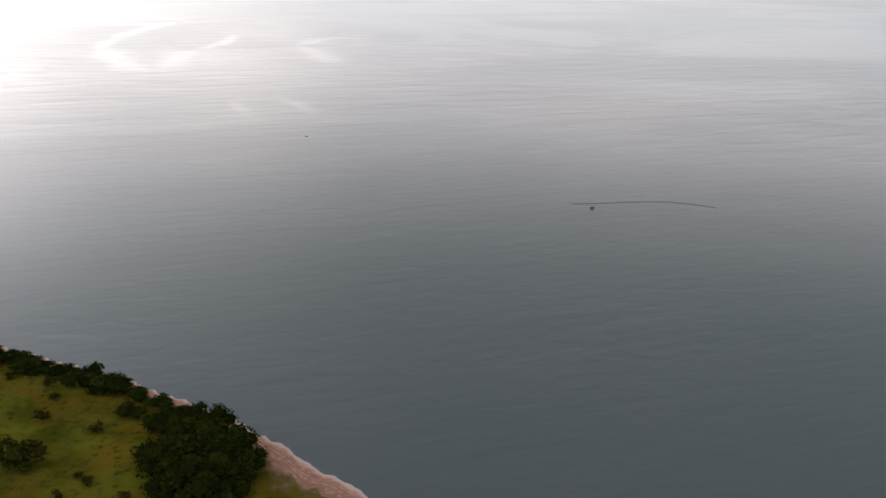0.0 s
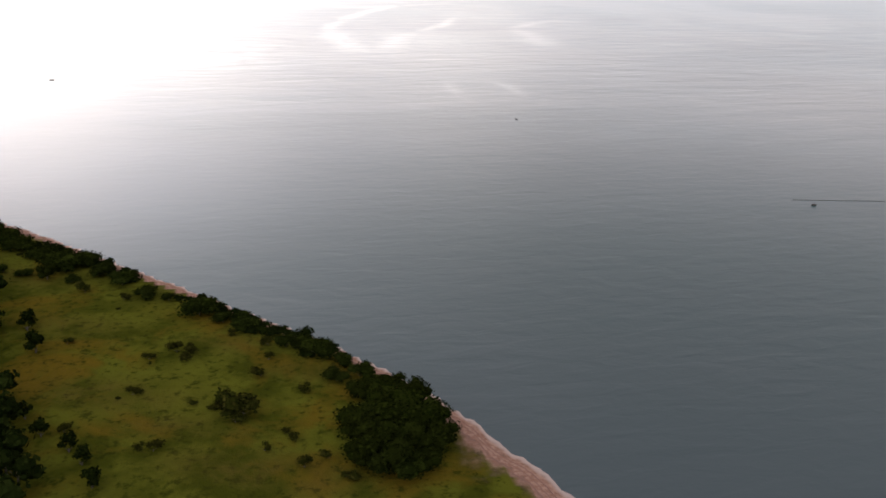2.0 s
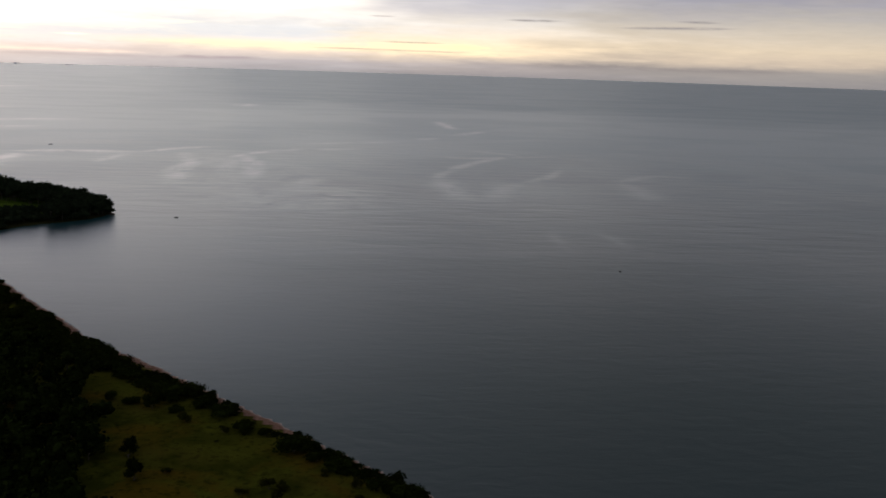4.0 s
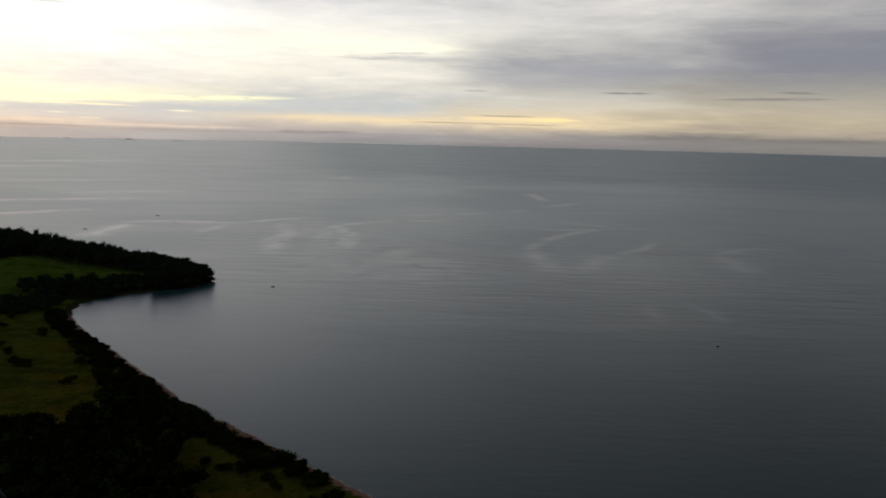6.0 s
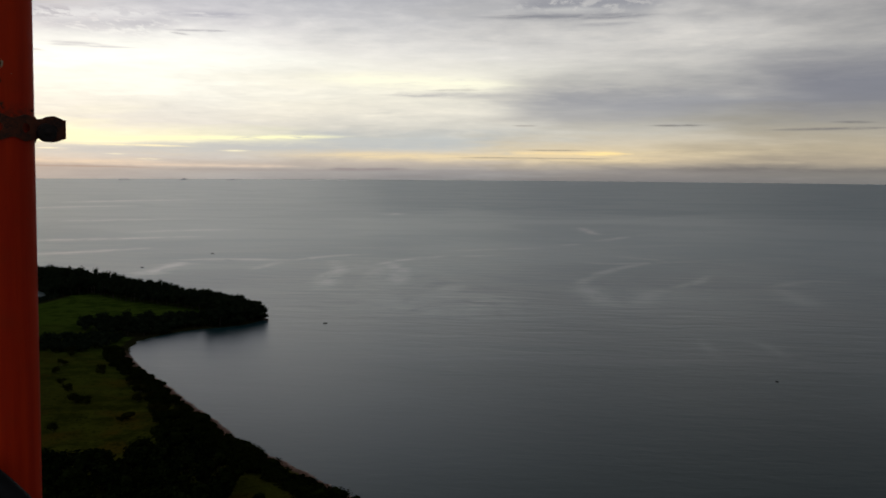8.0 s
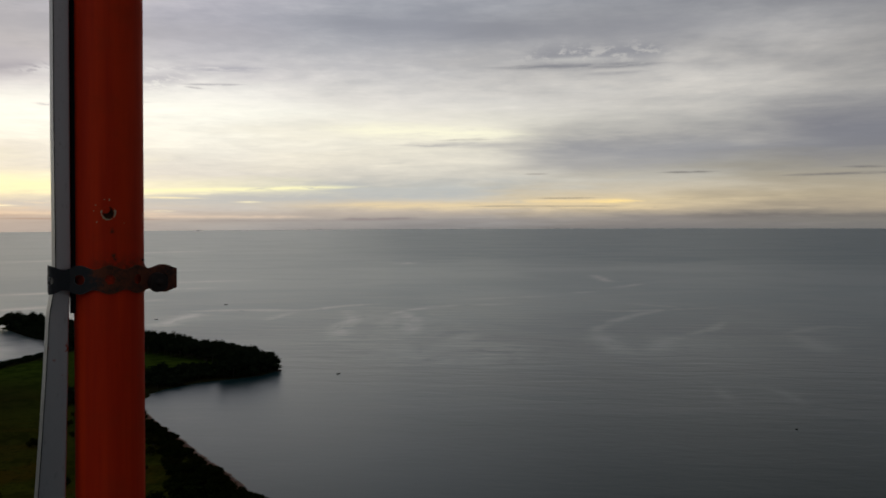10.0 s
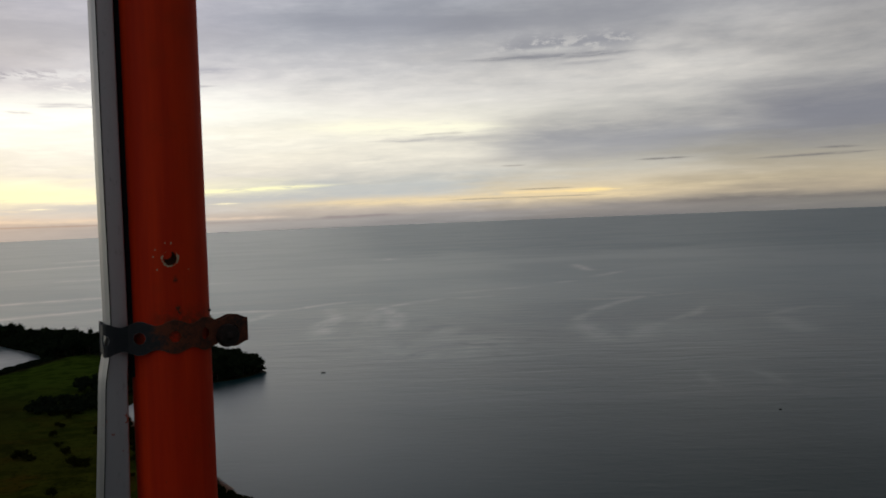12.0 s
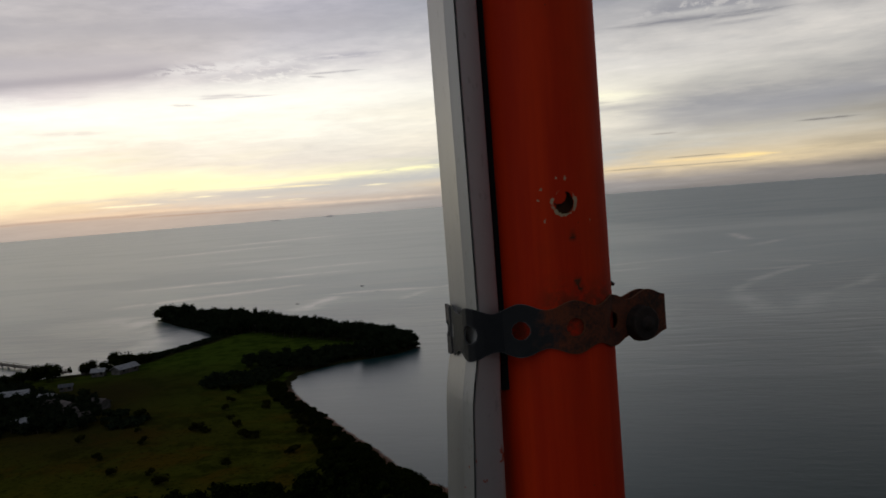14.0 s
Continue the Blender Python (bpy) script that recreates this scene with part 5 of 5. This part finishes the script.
vf = sweep([(u0, n1), (u0, n0 - 0.0065), (u0 + 0.0006, n0 - 0.0055), (seam - 0.0008, n0 - 0.0005), (seam, n0), (seam, n0 - 0.002), (seam + 0.0009, n0 - 0.002),
            (seam + 0.0009, n0 - 0.0006), (u1 - 0.0003, n0 - 0.0085), (u1, n0 - 0.0095), (u1, n1)], levels)
part("body", mesh_from("body", vf[0], vf[1], ALLOY), channel)
vf = sweep([(seam + 0.0001, n0 - 0.0018), (seam + 0.0008, n0 - 0.0018), (seam + 0.0008, n0 - 0.0011), (seam + 0.0001, n0 - 0.0011)], levels)
part("seam", mesh_from("seam", vf[0], vf[1], ALLOY_DARK), channel, "dark rubber seam")
# added black strip that stands in for the shade between leg and channel
corners = [(0.0300, -0.006), (0.0300, 0.0040), (0.0288, 0.0092), (u0 + 0.0002, 0.0078), (u0 + 0.0002, -0.006)]
verts, faces = [], []
for z in (-0.062, 0.29):
    verts += [tuple((out_u * u + out_n * v) + Vector((0, 0, z))) for u, v in corners]
faces = [(k, (k + 1) % 5, 5 + (k + 1) % 5, 5 + k) for k in range(5)] + [(4, 3, 2, 1, 0), (5, 6, 7, 8, 9)]
part("shade_strip", mesh_from("shade_strip", verts, faces, BLACK), channel, "black strip standing in for shade beside the channel")
tagged(channel, "dull grey aluminium cable channel strapped against the red mast leg", "cable channel")

# perforated strap round leg and channel, its ends bolted together
strap = new("perforated_strap")
strap.matrix_world = LEG @ Matrix.Translation((0, 0, STRAP_Z))


def band(path, first, period=0.0258, widest=0.0127, narrow=0.0091, hole=0.0043, thick=0.0009):
    """A wavy band with a row of round holes along a plan path."""
    pts = [Vector((*p, 0)) for p in path]
    acc = [0.0]
    for a, b in zip(pts, pts[1:]):
        acc.append(acc[-1] + (b - a).length)
    ss = np.arange(0, acc[-1], 0.00045)
    rows_ = np.linspace(-1, 1, 57)
    verts, faces = [], []
    m = len(rows_)
    for s in ss:
        i = max(0, min(len(pts) - 2, int(np.searchsorted(acc, s)) - 1))
        t = (s - acc[i]) / (acc[i + 1] - acc[i])
        p = pts[i].lerp(pts[i + 1], t)
        d = (pts[i + 1] - pts[i]).normalized()
        nrm = Vector((d.y, -d.x, 0))
        half = (widest + narrow) / 2 + (widest - narrow) / 2 * math.cos(2 * math.pi * (s - first) / period)
        off = ((s - first + period / 2) % period) - period / 2
        for r in rows_:
            out, up = off, r * half
            reach = math.hypot(out, up)
            if abs(reach - hole) < 0.00032:                       # pull the rim of each hole onto a circle
                out, up = out * hole / reach, up * hole / reach
            verts.append(p + d * (out - off) + nrm * thick + Vector((0, 0, up)))
    base = len(verts)
    k = 0
    for s in ss:
        i = max(0, min(len(pts) - 2, int(np.searchsorted(acc, s)) - 1))
        d = (pts[i + 1] - pts[i]).normalized()
        nrm = Vector((d.y, -d.x, 0))
        for _ in rows_:
            verts.append(verts[k] - nrm * thick)
            k += 1
    keep = np.ones((len(ss) - 1, m - 1), bool)
    for i in range(len(ss) - 1):
        off = ((ss[i] - first + period / 2) % period) - period / 2
        half = (widest + narrow) / 2 + (widest - narrow) / 2 * math.cos(2 * math.pi * (ss[i] - first) / period)
        for j in range(m - 1):
            if math.hypot(off, (rows_[j] + rows_[j + 1]) / 2 * half) < hole:
                keep[i, j] = False
    for i in range(len(ss) - 1):
        for j in range(m - 1):
            if not keep[i, j]:
                continue
            a, b, c, d = i * m + j, (i + 1) * m + j, (i + 1) * m + j + 1, i * m + j + 1
            faces += [(a, b, c, d), (base + d, base + c, base + b, base + a)]
            if i == 0 or not keep[i - 1, j]:
                faces.append((d, base + d, base + a, a))
            if i == len(ss) - 2 or not keep[i + 1, j]:
                faces.append((b, base + b, base + c, c))
            if j == 0 or not keep[i, j - 1]:
                faces.append((a, base + a, base + b, b))
            if j == m - 2 or not keep[i, j + 1]:
                faces.append((c, base + c, base + d, d))
    return mesh_from("band", verts, faces, STRAP)


def plan(u, n):
    p = out_u * u + out_n * n
    return (p.x, p.y)


LUG = (0.0545, 0.0210)
arc_pts = [(math.cos(a) * (LR + 0.0005), math.sin(a) * (LR + 0.0005)) for a in np.linspace(radians(-79), radians(-14), 18)]
front = [plan(u1 + 0.0024, n1 + 0.012), plan(u1 + 0.0026, n0 - 0.0060), plan(u1 + 0.0022, n0 - 0.0018), plan(u1 + 0.0006, n0 + 0.0008), plan(u1 - 0.0036, n0 + 0.0016),
         plan(u0 + 0.001, n0 + 0.0010)] + arc_pts \
    + [(0.0325, -0.0035), (0.0360, 0.0015), (0.0465, 0.0125), LUG]
back_arc = [(math.cos(a) * (LR + 0.0005), math.sin(a) * (LR + 0.0005)) for a in np.linspace(radians(40), radians(182), 22)]
back = [(LUG[0] - 0.003, LUG[1] + 0.003), (0.0440, 0.0150), (0.0330, 0.0090), (0.0270, 0.0140)] + back_arc + [plan(u1 - 0.002, n1 - 0.0012), plan(u1 + 0.0022, n1 + 0.001), plan(u1 + 0.0028, n1 + 0.010)]
part("front_band", band(front, 0.0236), strap, "galvanised band, dark zinc turning to rust")
part("back_band", band(back, 0.013), strap)
bolt_at = Vector((0.0408, 0.0080, 0))
bolt_d = Vector((0.72, -0.69, 0)).normalized()
bm = bmesh.new()
bmesh.ops.create_cone(bm, cap_ends=True, segments=12, radius1=0.0094, radius2=0.0086, depth=0.0060,
                      matrix=Matrix.Translation(bolt_at + bolt_d * 0.0045 + Vector((0, 0, -0.0036))) @ bolt_d.to_track_quat("Z", "Y").to_matrix().to_4x4())
bmesh.ops.bevel(bm, geom=bm.edges[:], offset=0.0006, segments=1, affect="EDGES")
head = part("bolt_head", finish(bm, "bolt_head", STEEL), strap, "dark rusted round bolt head")
bolt_at = bolt_at + Vector((0, 0, -0.0036))
vf = tube([bolt_at - bolt_d * 0.016, bolt_at, bolt_at + bolt_d * 0.0095], 0.0036, 12)
part("bolt_shank", mesh_from("bolt_shank", vf[0], vf[1], STEEL, True), head)
bm = bmesh.new()
bmesh.ops.create_cone(bm, cap_ends=True, segments=6, radius1=0.0072, radius2=0.0072, depth=0.005,
                      matrix=Matrix.Translation(bolt_at - bolt_d * 0.009) @ bolt_d.to_track_quat("Z", "Y").to_matrix().to_4x4())
part("nut", finish(bm, "nut", STEEL), strap)
bm = bmesh.new()
bmesh.ops.create_cone(bm, cap_ends=True, segments=24, radius1=0.0088, radius2=0.0088, depth=0.0016,
                      matrix=Matrix.Translation((0.0432, 0.0108, 0.0)) @ bolt_d.to_track_quat("Z", "Y").to_matrix().to_4x4())
part("washer", finish(bm, "washer", STEEL), strap)
tagged(strap, "wavy perforated steel strap, half rusted, clamping a channel to the leg", "strap")

# black feeder cable that crosses low in front of the leg
run_pts = [(-0.62, 0.86, 2.0), (-0.62, 0.84, 60.0), (-0.60, 0.82, 64.30), (-0.53, 0.775, 64.60), (-0.455, 0.745, 64.665), (-0.392, 0.728, 64.630),
           (-0.352, 0.722, 64.588), (-0.30, 0.715, 64.50), (-0.27, 0.72, 64.30), (-0.27, 0.75, 60.0), (-0.28, 0.80, 2.0)]
curve = bpy.data.curves.new("feeder_cable", "CURVE")
curve.dimensions, curve.bevel_depth, curve.bevel_resolution, curve.resolution_u = "3D", 0.011, 4, 10
sp = curve.splines.new("NURBS")
sp.points.add(len(run_pts) - 1)
for q, p in zip(sp.points, run_pts):
    q.co = (*p, 1)
sp.use_endpoint_u, sp.order_u = True, 3
curve.materials.append(BLACK)
tagged(new("feeder_cable", curve), "black sheathed feeder cable looped low beside the mast leg", "cable")
